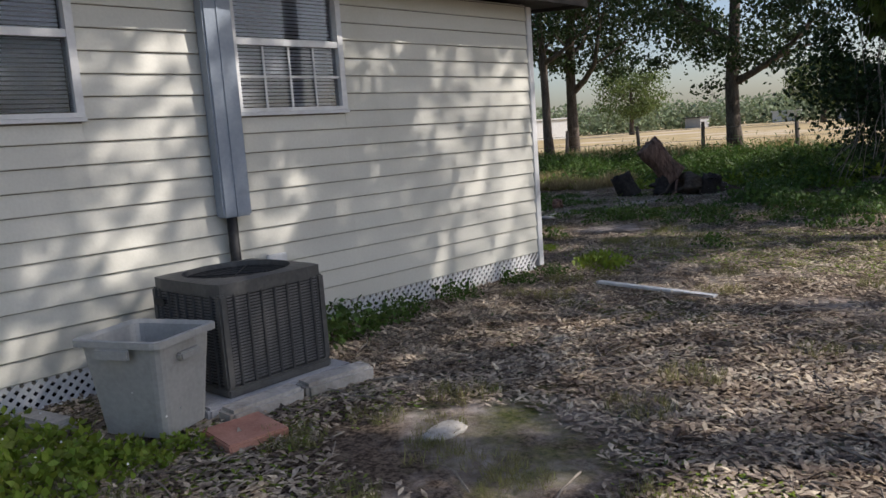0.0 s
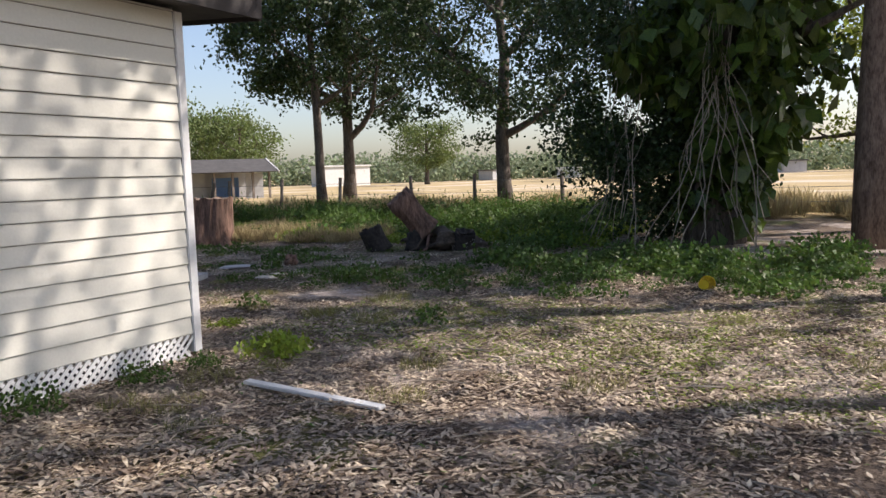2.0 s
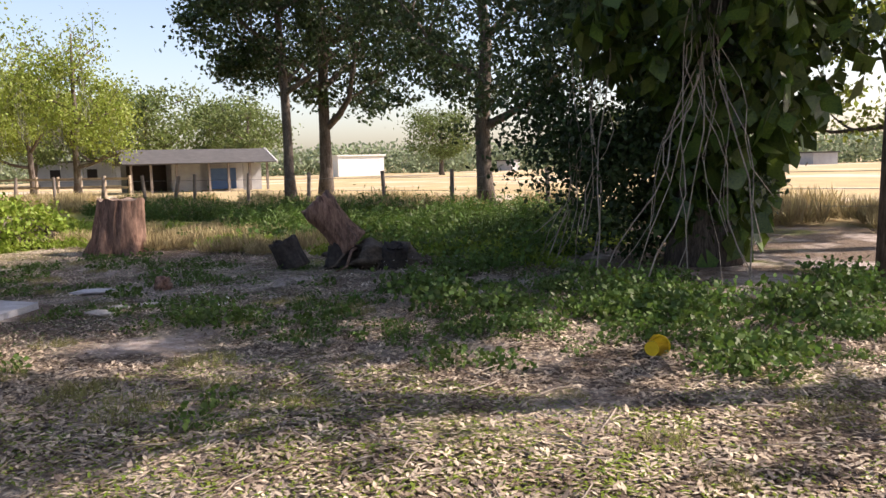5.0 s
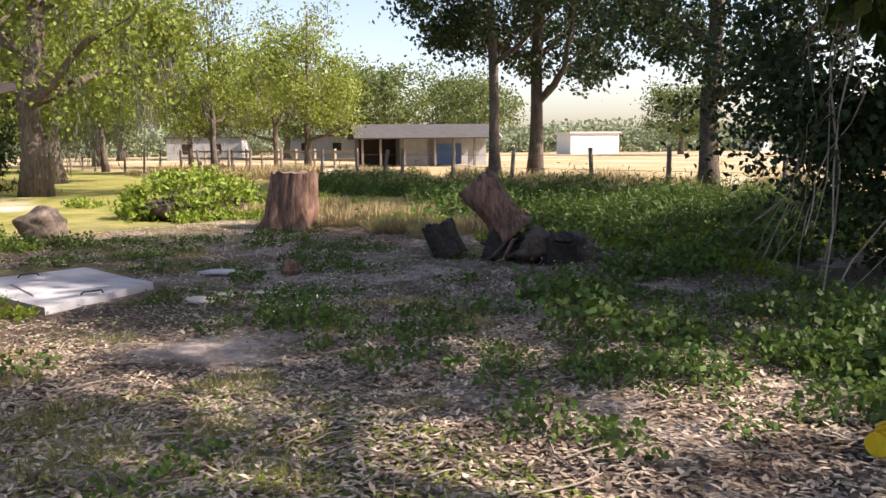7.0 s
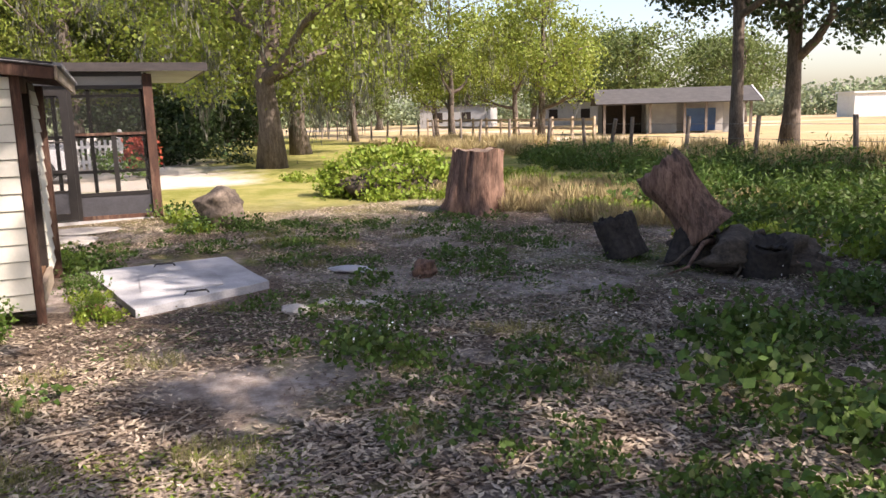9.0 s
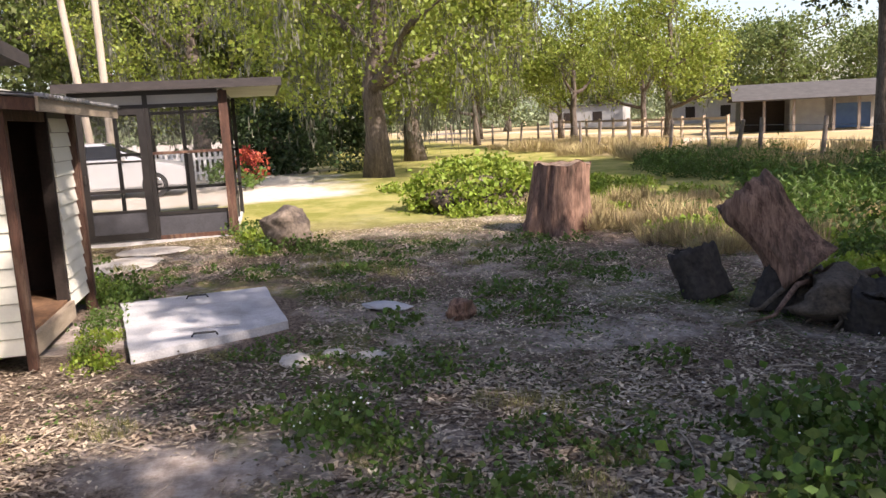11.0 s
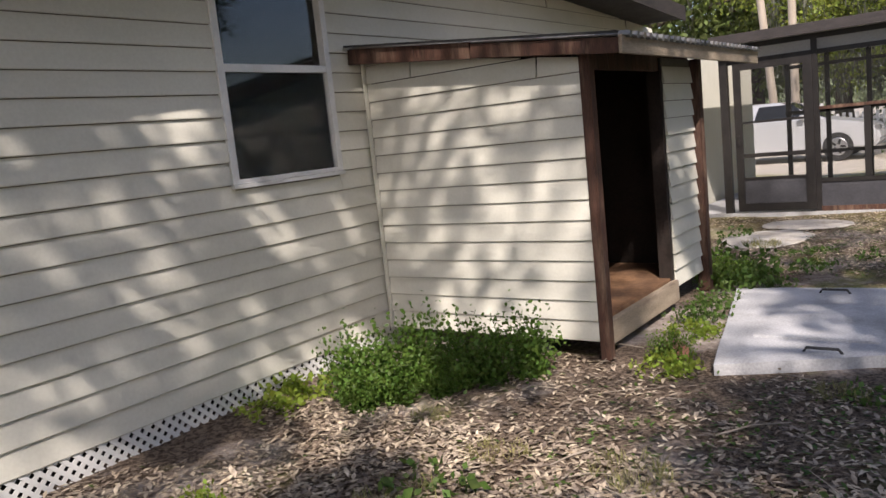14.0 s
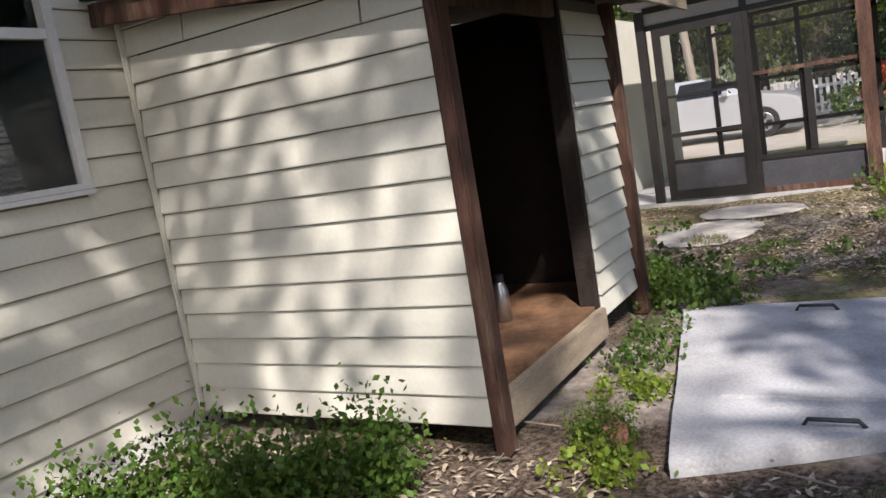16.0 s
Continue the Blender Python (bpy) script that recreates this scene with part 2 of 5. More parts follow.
def ground_material():
    """Leaf litter, bare pale sand and thin grass in patches near; dry tan field beyond the fence; sandy drive to the west."""
    m = bpy.data.materials.new("yard_ground")
    m.use_nodes = True
    t, L = m.node_tree.nodes, m.node_tree.links
    p = t["Principled BSDF"]
    p.inputs["Roughness"].default_value, p.inputs["Specular IOR Level"].default_value = 0.95, 0.15
    geo = t.new("ShaderNodeNewGeometry")
    sep = t.new("ShaderNodeSeparateXYZ")
    L.new(geo.outputs["Position"], sep.inputs[0])

    def nz(scale, detail=6, rough=0.6):
        n = t.new("ShaderNodeTexNoise")
        n.inputs["Scale"].default_value, n.inputs["Detail"].default_value, n.inputs["Roughness"].default_value = scale, detail, rough
        L.new(geo.outputs["Position"], n.inputs["Vector"])
        return n.outputs[0]

    def ramp(v, p0, p1, c0=(0, 0, 0), c1=(1, 1, 1)):
        r = t.new("ShaderNodeValToRGB")
        r.color_ramp.elements[0].position, r.color_ramp.elements[1].position = p0, p1
        r.color_ramp.elements[0].color, r.color_ramp.elements[1].color = (*c0, 1), (*c1, 1)
        L.new(v, r.inputs[0])
        return r.outputs[0]

    def mix(f, a, b):
        x = t.new("ShaderNodeMixRGB")
        L.new(f, x.inputs[0])
        for k, c in ((1, a), (2, b)):
            if isinstance(c, tuple):
                x.inputs[k].default_value = (*c, 1)
            else:
                L.new(c, x.inputs[k])
        return x.outputs[0]

    def step(v, lo, hi):
        r = t.new("ShaderNodeMapRange")
        r.inputs["From Min"].default_value, r.inputs["From Max"].default_value = lo, hi
        L.new(v, r.inputs[0])
        return r.outputs[0]

    def maths(op, a, b):
        x = t.new("ShaderNodeMath")
        x.operation = op
        for k, c in ((0, a), (1, b)):
            if isinstance(c, (int, float)):
                x.inputs[k].default_value = c
            else:
                L.new(c, x.inputs[k])
        return x.outputs[0]

    litter = mix(ramp(nz(38, 8, 0.75), 0.42, 0.6), (0.055, 0.038, 0.028), (0.26, 0.2, 0.15))
    sand = mix(ramp(nz(9, 8, 0.7), 0.4, 0.62), (0.28, 0.23, 0.2), (0.5, 0.44, 0.395))
    grass = mix(ramp(nz(26, 8, 0.75), 0.4, 0.6), (0.075, 0.095, 0.025), (0.24, 0.23, 0.085))
    near = mix(ramp(nz(0.75, 7, 0.65), 0.5, 0.6), litter, sand)
    near = mix(ramp(nz(0.55, 7, 0.7), 0.53, 0.64), near, grass)
    field = mix(ramp(nz(0.35, 8, 0.7), 0.4, 0.6), (0.34, 0.27, 0.15), (0.43, 0.33, 0.17))
    field = mix(ramp(nz(0.11, 4, 0.5), 0.52, 0.62), field, (0.50, 0.42, 0.32))
    lawn = mix(ramp(nz(1.1, 8, 0.7), 0.42, 0.6), (0.20, 0.21, 0.05), (0.33, 0.30, 0.11))
    wob = maths("MULTIPLY", maths("SUBTRACT", nz(0.6, 5), 0.5), 5.0)
    far = step(maths("ADD", sep.outputs[1], wob), 23.0, 25.0)
    west = step(maths("MULTIPLY", maths("ADD", sep.outputs[0], wob), -1.0), 12.5, 15.5)
    drive = maths("MULTIPLY", step(maths("MULTIPLY", maths("ADD", sep.outputs[0], wob), -1.0), 19.0, 20.5), step(maths("MULTIPLY", maths("ADD", sep.outputs[1], wob), -1.0), -14.0, -12.5))
    c = mix(west, near, lawn)
    c = mix(drive, c, mix(ramp(nz(3, 6), 0.4, 0.6), (0.5, 0.45, 0.38), (0.6, 0.55, 0.48)))
    c = mix(far, c, field)
    L.new(c, p.inputs["Base Color"])
    bp = t.new("ShaderNodeBump")
    bp.inputs["Strength"].default_value, bp.inputs["Distance"].default_value = 0.8, 0.03
    L.new(nz(30, 8, 0.75), bp.inputs["Height"])
    L.new(bp.outputs[0], p.inputs["Normal"])
    return m


M["brushwood"] = material("brushwood", (0.03, 0.024, 0.018), (0.13, 0.1, 0.075), 9, 0.95, bump=1.0, fine=40)
M["ground"] = ground_material()


# ---- mesh helpers ----
def mesh_of(bm, mat, smooth=False):
    me = bpy.data.meshes.new("m")
    bmesh.ops.recalc_face_normals(bm, faces=bm.faces)
    bm.to_mesh(me)
    bm.free()
    me.materials.append(mat)
    if smooth:
        me.polygons.foreach_set("use_smooth", [True] * len(me.polygons))
    return me


def part(name, bm, mat, parent=None, label="", smooth=False):
    me = mesh_of(bm, mat, smooth) if isinstance(bm, bmesh.types.BMesh) else bm
    ob = new(name, me)
    ob.parent = parent
    if label:
        ob["label"] = label
    return ob


def empty(name, x, y, z=0, rz=0):
    ob = new(name)
    ob.matrix_basis = pose(x, y, z, 0, 0, rz)
    return ob


def box(x0, x1, y0, y1, z0, z1, bevel=0.0, bm=None):
    bm = bm or bmesh.new()
    r = bmesh.ops.create_cube(bm, size=1, matrix=Matrix.Translation(((x0 + x1) / 2, (y0 + y1) / 2, (z0 + z1) / 2)) @ Matrix.Diagonal((abs(x1 - x0), abs(y1 - y0), abs(z1 - z0), 1)))
    if bevel:
        es = {e for v in r["verts"] for e in v.link_edges}
        bmesh.ops.bevel(bm, geom=list(es), offset=bevel, segments=2, affect="EDGES", clamp_overlap=True)
    return bm


def beam(a, b, w, d, bm=None, bevel=0.0):
    """A straight bar of section w x d from a to b."""
    bm = bm or bmesh.new()
    a, b = Vector(a), Vector(b)
    q = (b - a).to_track_quat("Z", "Y").to_matrix().to_4x4()
    r = bmesh.ops.create_cube(bm, size=1, matrix=Matrix.Translation((a + b) / 2) @ q @ Matrix.Diagonal((w, d, (b - a).length, 1)))
    if bevel:
        es = {e for v in r["verts"] for e in v.link_edges}
        bmesh.ops.bevel(bm, geom=list(es), offset=bevel, segments=1, affect="EDGES", clamp_overlap=True)
    return bm


def tube(pts, radii, sides=8, bm=None, rough=0.0, cap=True):
    """A tapering tube through points."""
    bm = bm or bmesh.new()
    rings, up = [], Vector((0.31, 0.95, 0.05))
    pts = [Vector(p) for p in pts]
    for i, p in enumerate(pts):
        d = (pts[min(i + 1, len(pts) - 1)] - pts[max(i - 1, 0)]).normalized()
        u = d.cross(up if abs(d.dot(up)) < 0.95 else Vector((1, 0, 0))).normalized()
        v = d.cross(u)
        ring = []
        for k in range(sides):
            a = 2 * math.pi * k / sides
            r = radii[i] * (1 + rough * (noise.noise(p * 1.7 + Vector((math.cos(a) * 1.5, math.sin(a) * 1.5, 0)))))
            ring.append(bm.verts.new(p + (u * math.cos(a) + v * math.sin(a)) * r))
        rings.append(ring)
    for r0, r1 in zip(rings, rings[1:]):
        for k in range(sides):
            bm.faces.new((r0[k], r0[(k + 1) % sides], r1[(k + 1) % sides], r1[k]))
    if cap:
        bm.faces.new(rings[-1])
        bm.faces.new(list(reversed(rings[0])))
    return bm


rng = np.random.default_rng(7)


def leaf_mesh(centres, sizes, mat, droop=0.0, narrow=0.32, up=None):
    """Many small rhombic leaves, each folded a little, with random bearings. droop: how far they hang down."""
    n = len(centres)
    d = rng.normal(size=(n, 3))
    d[:, 2] -= droop
    if up is not None:
        d = d * 0.45 + np.array(up)
    d /= np.linalg.norm(d, axis=1)[:, None]
    s = np.cross(d, rng.normal(size=(n, 3)))
    s /= np.linalg.norm(s, axis=1)[:, None]
    w = np.cross(d, s)
    L = sizes[:, None]
    v = np.empty((n, 4, 3))
    v[:, 0] = centres
    v[:, 1] = centres + d * L * 0.5 + s * L * narrow + w * L * 0.08
    v[:, 2] = centres + d * L
    v[:, 3] = centres + d * L * 0.5 - s * L * narrow + w * L * 0.08
    return quads(v, mat)


def quads(v, mat):
    n = len(v)
    me = bpy.data.meshes.new("m")
    me.vertices.add(n * 4)
    me.vertices.foreach_set("co", v.reshape(-1).astype(np.float32))
    me.loops.add(n * 4)
    me.loops.foreach_set("vertex_index", np.arange(n * 4, dtype=np.int32))
    me.polygons.add(n)
    me.polygons.foreach_set("loop_start", np.arange(0, n * 4, 4, dtype=np.int32))
    me.update(calc_edges=True)
    me.materials.append(mat)
    return me


def clumps(count, centre, radii, spread, per, shell=0.45, hole=-0.09):
    """Points gathered in uneven clumps through an ellipsoid."""
    d = rng.normal(size=(count, 3))
    d /= np.linalg.norm(d, axis=1)[:, None]
    r = shell + (1 - shell) * rng.random(count) ** 0.6
    c = np.array(centre) + d * r[:, None] * np.array(radii)
    gap = np.array([noise.noise(Vector(q) * 0.55 + Vector((count * 0.37, 0, 0))) > hole for q in c])
    c = c[gap]
    count = len(c)
    k = np.maximum(8, rng.normal(per, per * 0.4, count)).astype(int)
    pts = np.repeat(c, k, axis=0)
    sp = np.repeat(spread * rng.uniform(0.5, 1.4, count), k)
    return pts + rng.normal(size=pts.shape) * sp[:, None] * np.array((1, 1, 0.6)), c


# ---- ground ----
def make_ground():
    xs = np.concatenate([[-900, -300, -120, -70, -45, -32], np.arange(-24, 8.01, 0.25), [12, 20, 40, 120, 400, 900]])
    ys = np.concatenate([[-900, -300, -100, -40, -15, -5], np.arange(0, 24.01, 0.25), [28, 34, 45, 70, 120, 300, 900]])
    verts, faces = [], []
    for y in ys:
        for x in xs:
            z = 0.035 * noise.noise((x * 0.5, y * 0.5, 0)) + 0.02 * noise.noise((x * 1.9, y * 1.9, 3)) if -24 <= x <= 8 and 0 <= y <= 24 else 0
            verts.append((x, y, z - 0.01))
    w = len(xs)
    for j in range(len(ys) - 1):
        for i in range(w - 1):
            faces.append((j * w + i, j * w + i + 1, (j + 1) * w + i + 1, (j + 1) * w + i))
    me = bpy.data.meshes.new("m")
    me.from_pydata(verts, [], faces)
    me.materials.append(M["ground"])
    me.polygons.foreach_set("use_smooth", [True] * len(me.polygons))
    tagged(new("ground", me), "sandy yard with leaf litter and thin grass, dry field beyond", "ground", kind="structure")


make_ground()

# ---- house ----
EX, NY = -4.71, 8.03            # outer faces of the east and north walls
BASE, BASE_E, COURSE = 0.115, 0.16, 0.130
EAVE = [(-4.40, 2.52), (-8.75, 2.83), (-13.1, 2.55)]   # underside line of the roof across the gable


def soffit_z(x):
    (x0, z0), (x1, z1), (x2, z2) = EAVE
    return z0 + (z1 - z0) * (x - x0) / (x1 - x0) if x > x1 else z1 + (z2 - z1) * (x - x1) / (x2 - x1)


def board(parent, a0, a1, z0, z1, plane, axis, sign, lean=0.017, mat="siding", z1b=None):
    """One lap board: its lower edge stands proud over an open joint. axis: the way it runs; sign: outward; z1b: its height at the far end."""
    bm = bmesh.new()
    rows = []
    for a, zt in ((a0, z1), (a1, z1 if z1b is None else z1b)):
        prof = [(0.003, zt - 0.005), (lean, z0 + 0.005), (lean - 0.002, z0), (0.0, z0 + 0.001)]
        rows.append([bm.verts.new((plane + sign * o, a, z) if axis == "y" else (a, plane + sign * o, z)) for o, z in prof])
    for k in range(4):
        bm.faces.new((rows[0][k], rows[0][(k + 1) % 4], rows[1][(k + 1) % 4], rows[1][k]))
    bm.faces.new(rows[0])
    bm.faces.new(rows[1])
    return part("siding_board", bm, M[mat], parent)


def clad(parent, axis, plane, sign, lo, hi, z0, top, course, holes=()):
    """Courses of lap boards from z0 up to the line top(a), cut round the holes (a0, a1, z0, z1)."""
    z = z0
    while z < 4:
        zt = z + course
        cuts = sorted({lo, hi, *[h for q in holes for h in q[:2] if lo < h < hi]})
        for s0, s1 in zip(cuts, cuts[1:]):
            parts = [(z, zt)]
            for h0, h1, b0, b1 in holes:
                if s0 >= h0 - 1e-6 and s1 <= h1 + 1e-6:
                    parts = [(max(z, c0), min(zt, c1)) for c0, c1 in ((0, b0 - 0.03), (b1, 9))]
            for c0, c1 in parts:
                if c1 - c0 < 0.015:
                    continue
                aa = np.linspace(s0, s1, 161)
                full = [a for a in aa if top(a) >= c1]
                if len(full) > 1:
                    board(parent, full[0], full[-1], c0, c1, plane, axis, sign)
                for side in (1, -1):
                    w = [a for a in aa if c0 + 0.012 < top(a) < c1 and (not full or (a > full[-1] if side == 1 else a < full[0]))]
                    if not full and side == -1:
                        w = []
                    if len(w) > 1:
                        board(parent, w[0], w[-1], c0, top(w[0]), plane, axis, sign, z1b=top(w[-1]))
        z = zt


WIN_E = [(2.84, 3.74, 1.60, 2.46), (4.78, 5.69, 1.60, 2.46)]
WIN_N = [(-7.36, -6.465, 1.285, 2.52)]


def wall_panel(name, axis, inner, outer, lo, hi, top, holes, label, mat="joint"):
    """A wall slab with openings through it."""
    bm = bmesh.new()
    cuts = sorted({lo, hi, *[h for q in holes for h in q[:2]], *np.arange(lo, hi, 1.0)})
    for a, b in zip(cuts, cuts[1:]):
        t = min(top(a + 0.001), top(b - 0.001))
        spans = [(BASE, t)]
        for h0, h1, b0, b1 in holes:
            if a >= h0 - 1e-6 and b <= h1 + 1e-6:
                spans = [(BASE, b0), (b1, t)]
        for z0, z1 in spans:
            if z1 - z0 > 0.01:
                if axis == "y":
                    box(inner, outer, a, b, z0, z1, bm=bm)
                else:
                    box(a, b, inner, outer, z0, z1, bm=bm)
    return tagged(part(name, bm, M[mat]), label, "wall", kind="structure")


wall_east = wall_panel("wall_east", "y", EX - 0.14, EX - 0.002, -4.0, NY - 0.002, lambda a: 2.51, WIN_E, "cream lap-sided house wall on a lattice skirt")
clad(wall_east, "y", EX, 1, -4.0, NY - 0.06, BASE_E, lambda a: 2.52, COURSE, WIN_E)
wall_north = wall_panel("wall_north", "x", NY - 0.14, NY - 0.002, -13.4, EX - 0.142, soffit_z, WIN_N, "cream lap-sided gable wall of the house")
clad(wall_north, "x", NY, 1, -13.4, EX - 0.06, BASE, soffit_z, COURSE, WIN_N)
for nm, x0, x1, y0, y1 in (("wall_west", -13.4, -13.26, -4.0, NY - 0.15), ("wall_south", -13.25, EX - 0.15, -4.0, -3.86)):
    tagged(part(nm, box(x0, x1, y0, y1, BASE, 2.5), M["siding"]), "plain cream house wall", "wall", kind="structure")
tagged(part("trim", box(EX - 0.055, EX + 0.022, NY - 0.055, NY + 0.022, 0.02, 2.50, 0.006), M["white"]), "white corner board of the house", "trim", kind="structure")
tagged(part("floor", box(-13.2, EX - 0.2, -3.8, NY - 0.2, 0.14, 0.20), M["inner"]), "dark floor inside the house", "floor", kind="structure")


def house_roof():
    bm = bmesh.new()
    y0, y1 = -4.5, NY + 0.52
    for (xa, za), (xb, zb) in zip(EAVE, EAVE[1:]):
        lower = [bm.verts.new((x, y, z + 0.004)) for x, z in ((xa, za), (xb, zb)) for y in (y0, y1)]
        upper = [bm.verts.new((x, y, z + 0.13)) for x, z in ((xa, za), (xb, zb)) for y in (y0, y1)]
        for q in ((0, 1, 3, 2),):
            bm.faces.new([lower[k] for k in q])
            bm.faces.new([upper[k] for k in reversed(q)])
        for i, j in ((0, 1), (1, 3), (3, 2), (2, 0)):
            bm.faces.new((lower[i], lower[j], upper[j], upper[i]))
    roof = tagged(part("roof", bm, M["shingle"]), "low-pitched dark shingle roof of the house", "roof", kind="structure")
    for (xa, za), (xb, zb) in zip(EAVE, EAVE[1:]):
        part("fascia_board", beam((xa, y1 + 0.012, za + 0.05), (xb, y1 + 0.012, zb + 0.05), 0.022, 0.17), M["fascia"], roof)
    part("fascia_board", box(EAVE[0][0], EAVE[0][0] + 0.022, y0, y1, EAVE[0][1] - 0.03, EAVE[0][1] + 0.14), M["fascia"], roof)
    for (xa, za), (xb, zb) in zip(EAVE, EAVE[1:]):
        bm = bmesh.new()
        q = [bm.verts.new(c) for c in ((xa, NY + 0.02, za), (xb, NY + 0.02, zb), (xb, y1, zb), (xa, y1, za))]
        bm.faces.new(q)
        bmesh.ops.solidify(bm, geom=bm.faces[:], thickness=0.01)
        part("soffit", bm, M["soffit"], roof)
    return roof


house_roof()


def lattice(parent, axis, plane, sign, lo, hi, z1, z0=-0.06):
    """Crossed diagonal laths with rails over a void whose shade is a black box."""
    h = z1 - z0
    pitch, wd = 0.064, 0.023
    me = {}
    for k, s in enumerate((1, -1)):
        o = plane - sign * (-0.006 + 0.008 * k)
        a, b = ((o, -h / 2 * s, 0), (o, h / 2 * s, h)) if axis == "y" else ((-h / 2 * s, o, 0), (h / 2 * s, o, h))
        bm = beam(a, b, 0.006, wd)
        me[k] = mesh_of(bm, M["white"])
    a = lo + h / 2
    while a < hi - h / 2:
        for k in (0, 1):
            ob = part("lath", me[k], None, parent)
            ob.matrix_basis = Matrix.Translation((0, a, z0) if axis == "y" else (a, 0, z0))
        a += pitch


# Each skirt's black box paints the shade under the house behind the laths.
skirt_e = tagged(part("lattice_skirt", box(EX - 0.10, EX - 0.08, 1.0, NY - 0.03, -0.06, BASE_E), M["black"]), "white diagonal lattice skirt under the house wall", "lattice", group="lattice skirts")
lattice(skirt_e, "y", EX, 1, 1.0, NY - 0.02, BASE_E)
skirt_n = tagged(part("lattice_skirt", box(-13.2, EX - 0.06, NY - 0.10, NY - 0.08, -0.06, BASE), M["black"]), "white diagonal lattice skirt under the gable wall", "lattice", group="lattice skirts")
lattice(skirt_n, "x", NY, 1, -8.2, EX - 0.03, BASE)


def window(name, axis, plane, sign, hole, rail, muntins, label, drop=1.0):
    """A single-hung window: frame, sill, two sashes with panes, and a blind behind."""
    a0, a1, z0, z1 = hole

    def bx(b0, b1, o0, o1, c0, c1, bm=None):
        o0, o1 = sorted((plane + sign * o0, plane + sign * o1))
        return box(o0, o1, b0, b1, c0, c1, 0, bm) if axis == "y" else box(b0, b1, o0, o1, c0, c1, 0, bm)

    w = empty(name, 0, 0)
    tagged(w, label, "window", kind="structure")
    bm = bmesh.new()
    f = 0.027
    bx(a0 - 0.02, a0 + f, -0.06, 0.024, z0, z1, bm)
    bx(a1 - f, a1 + 0.02, -0.06, 0.024, z0, z1, bm)
    bx(a0 + f, a1 - f, -0.06, 0.024, z1 - f, z1, bm)
    bx(a0 + f, a1 - f, -0.06, 0.024, z0, z0 + f, bm)
    part("window_frame", bm, M["white"], w)
    part("window_sill", bx(a0 - 0.025, a1 + 0.025, -0.02, 0.035, z0 - 0.024, z0 - 0.002), M["white"], w)
    part("meeting_rail", bx(a0 + f, a1 - f, -0.03, 0.018, rail - 0.022, rail + 0.022), M["white"], w)
    for c0, c1, o in ((z0 + f, rail - 0.022, -0.015), (rail + 0.022, z1 - f, -0.03)):
        p = part("pane", bx(a0 + f, a1 - f, o - 0.004, o, c0, c1), M["glass_clear" if axis == "y" else "glass"], w)
        p.visible_shadow = False
    if muntins:
        for k in range(1, 4):
            a = a0 + f + (a1 - a0 - 2 * f) * k / 4
            part("glazing_bar", bx(a - 0.008, a + 0.008, -0.012, -0.004, z0 + f, rail - 0.022), M["white"], w)
        zc = (z0 + f + rail - 0.022) / 2
        part("glazing_bar", bx(a0 + f, a1 - f, -0.0035, 0.0, zc - 0.008, zc + 0.008), M["white"], w)
    else:
        part("insect_screen", bx(a0 + f, a1 - f, -0.004, -0.002, z0 + f, rail - 0.022), M["winscreen"], w).visible_shadow = False
    z = z1 - f - 0.01
    sl = None
    while z > z1 - (z1 - z0) * drop + 0.03:
        if sl is None:
            am = (a0 + a1) / 2
            h = (a1 - a0) / 2 - f - 0.01
            o = plane - sign * 0.05
            bm = bmesh.new()
            q = ((o - 0.007, -h, 0.010), (o + 0.007, -h, -0.009), (o + 0.007, h, -0.009), (o - 0.007, h, 0.010)) if axis == "y" else ((-h, o - 0.007, 0.009), (-h, o + 0.007, -0.008), (h, o + 0.007, -0.008), (h, o - 0.007, 0.009))
            bm.faces.new([bm.verts.new(c) for c in q])
            bmesh.ops.solidify(bm, geom=bm.faces[:], thickness=0.002)
            sl = mesh_of(bm, M["blind"])
        ob = part("blind_slat", sl, None, w)
        ob.matrix_basis = Matrix.Translation((0, am, z) if axis == "y" else (am, 0, z))
        z -= 0.025
    # Near-black sheet painted as the shade of the room behind the blind.
    part("shade_backing", bx(a0, a1, -0.16, -0.15, z0, z1), M["inner"], w)
    return w


window("window_1", "y", EX, 1, WIN_E[0], 2.07, False, "white single-hung window with lowered blind in the sided wall")
window("window_2", "y", EX, 1, WIN_E[1], 2.07, True, "white window with small glazing bars and lowered blind")
window("window_3", "x", NY, 1, WIN_N[0], 1.955, False, "white window with insect screen and blind in the gable wall")

# line-set cover and pipe
duct = tagged(part("duct_cover", box(EX + 0.016, EX + 0.12, 4.52, 4.73, 0.92, 2.50, 0.012), M["vinyl_grey"]), "blue-grey sheet-metal duct cover on the house wall", "duct")
part("seam", box(EX + 0.121, EX + 0.127, 4.615, 4.63, 0.92, 2.50), M["vinyl_grey"], duct)
part("refrigerant_pipe", tube([(EX + 0.07, 4.60, 0.95), (EX + 0.07, 4.60, 0.5), (EX + 0.12, 4.56, 0.22), (EX + 0.4, 4.45, 0.15)], [0.035] * 4, 10), M["black"], duct, "black foam-wrapped pipe", True)
cover = tagged(part("wall_vent", box(EX + 0.016, EX + 0.05, 4.86, 5.02, 0.50, 0.62, 0.008), M["white"]), "small cream vent hood on the siding", "vent")
part("louvre", box(EX + 0.05, EX + 0.056, 4.88, 5.00, 0.53, 0.55), M["siding"], cover)


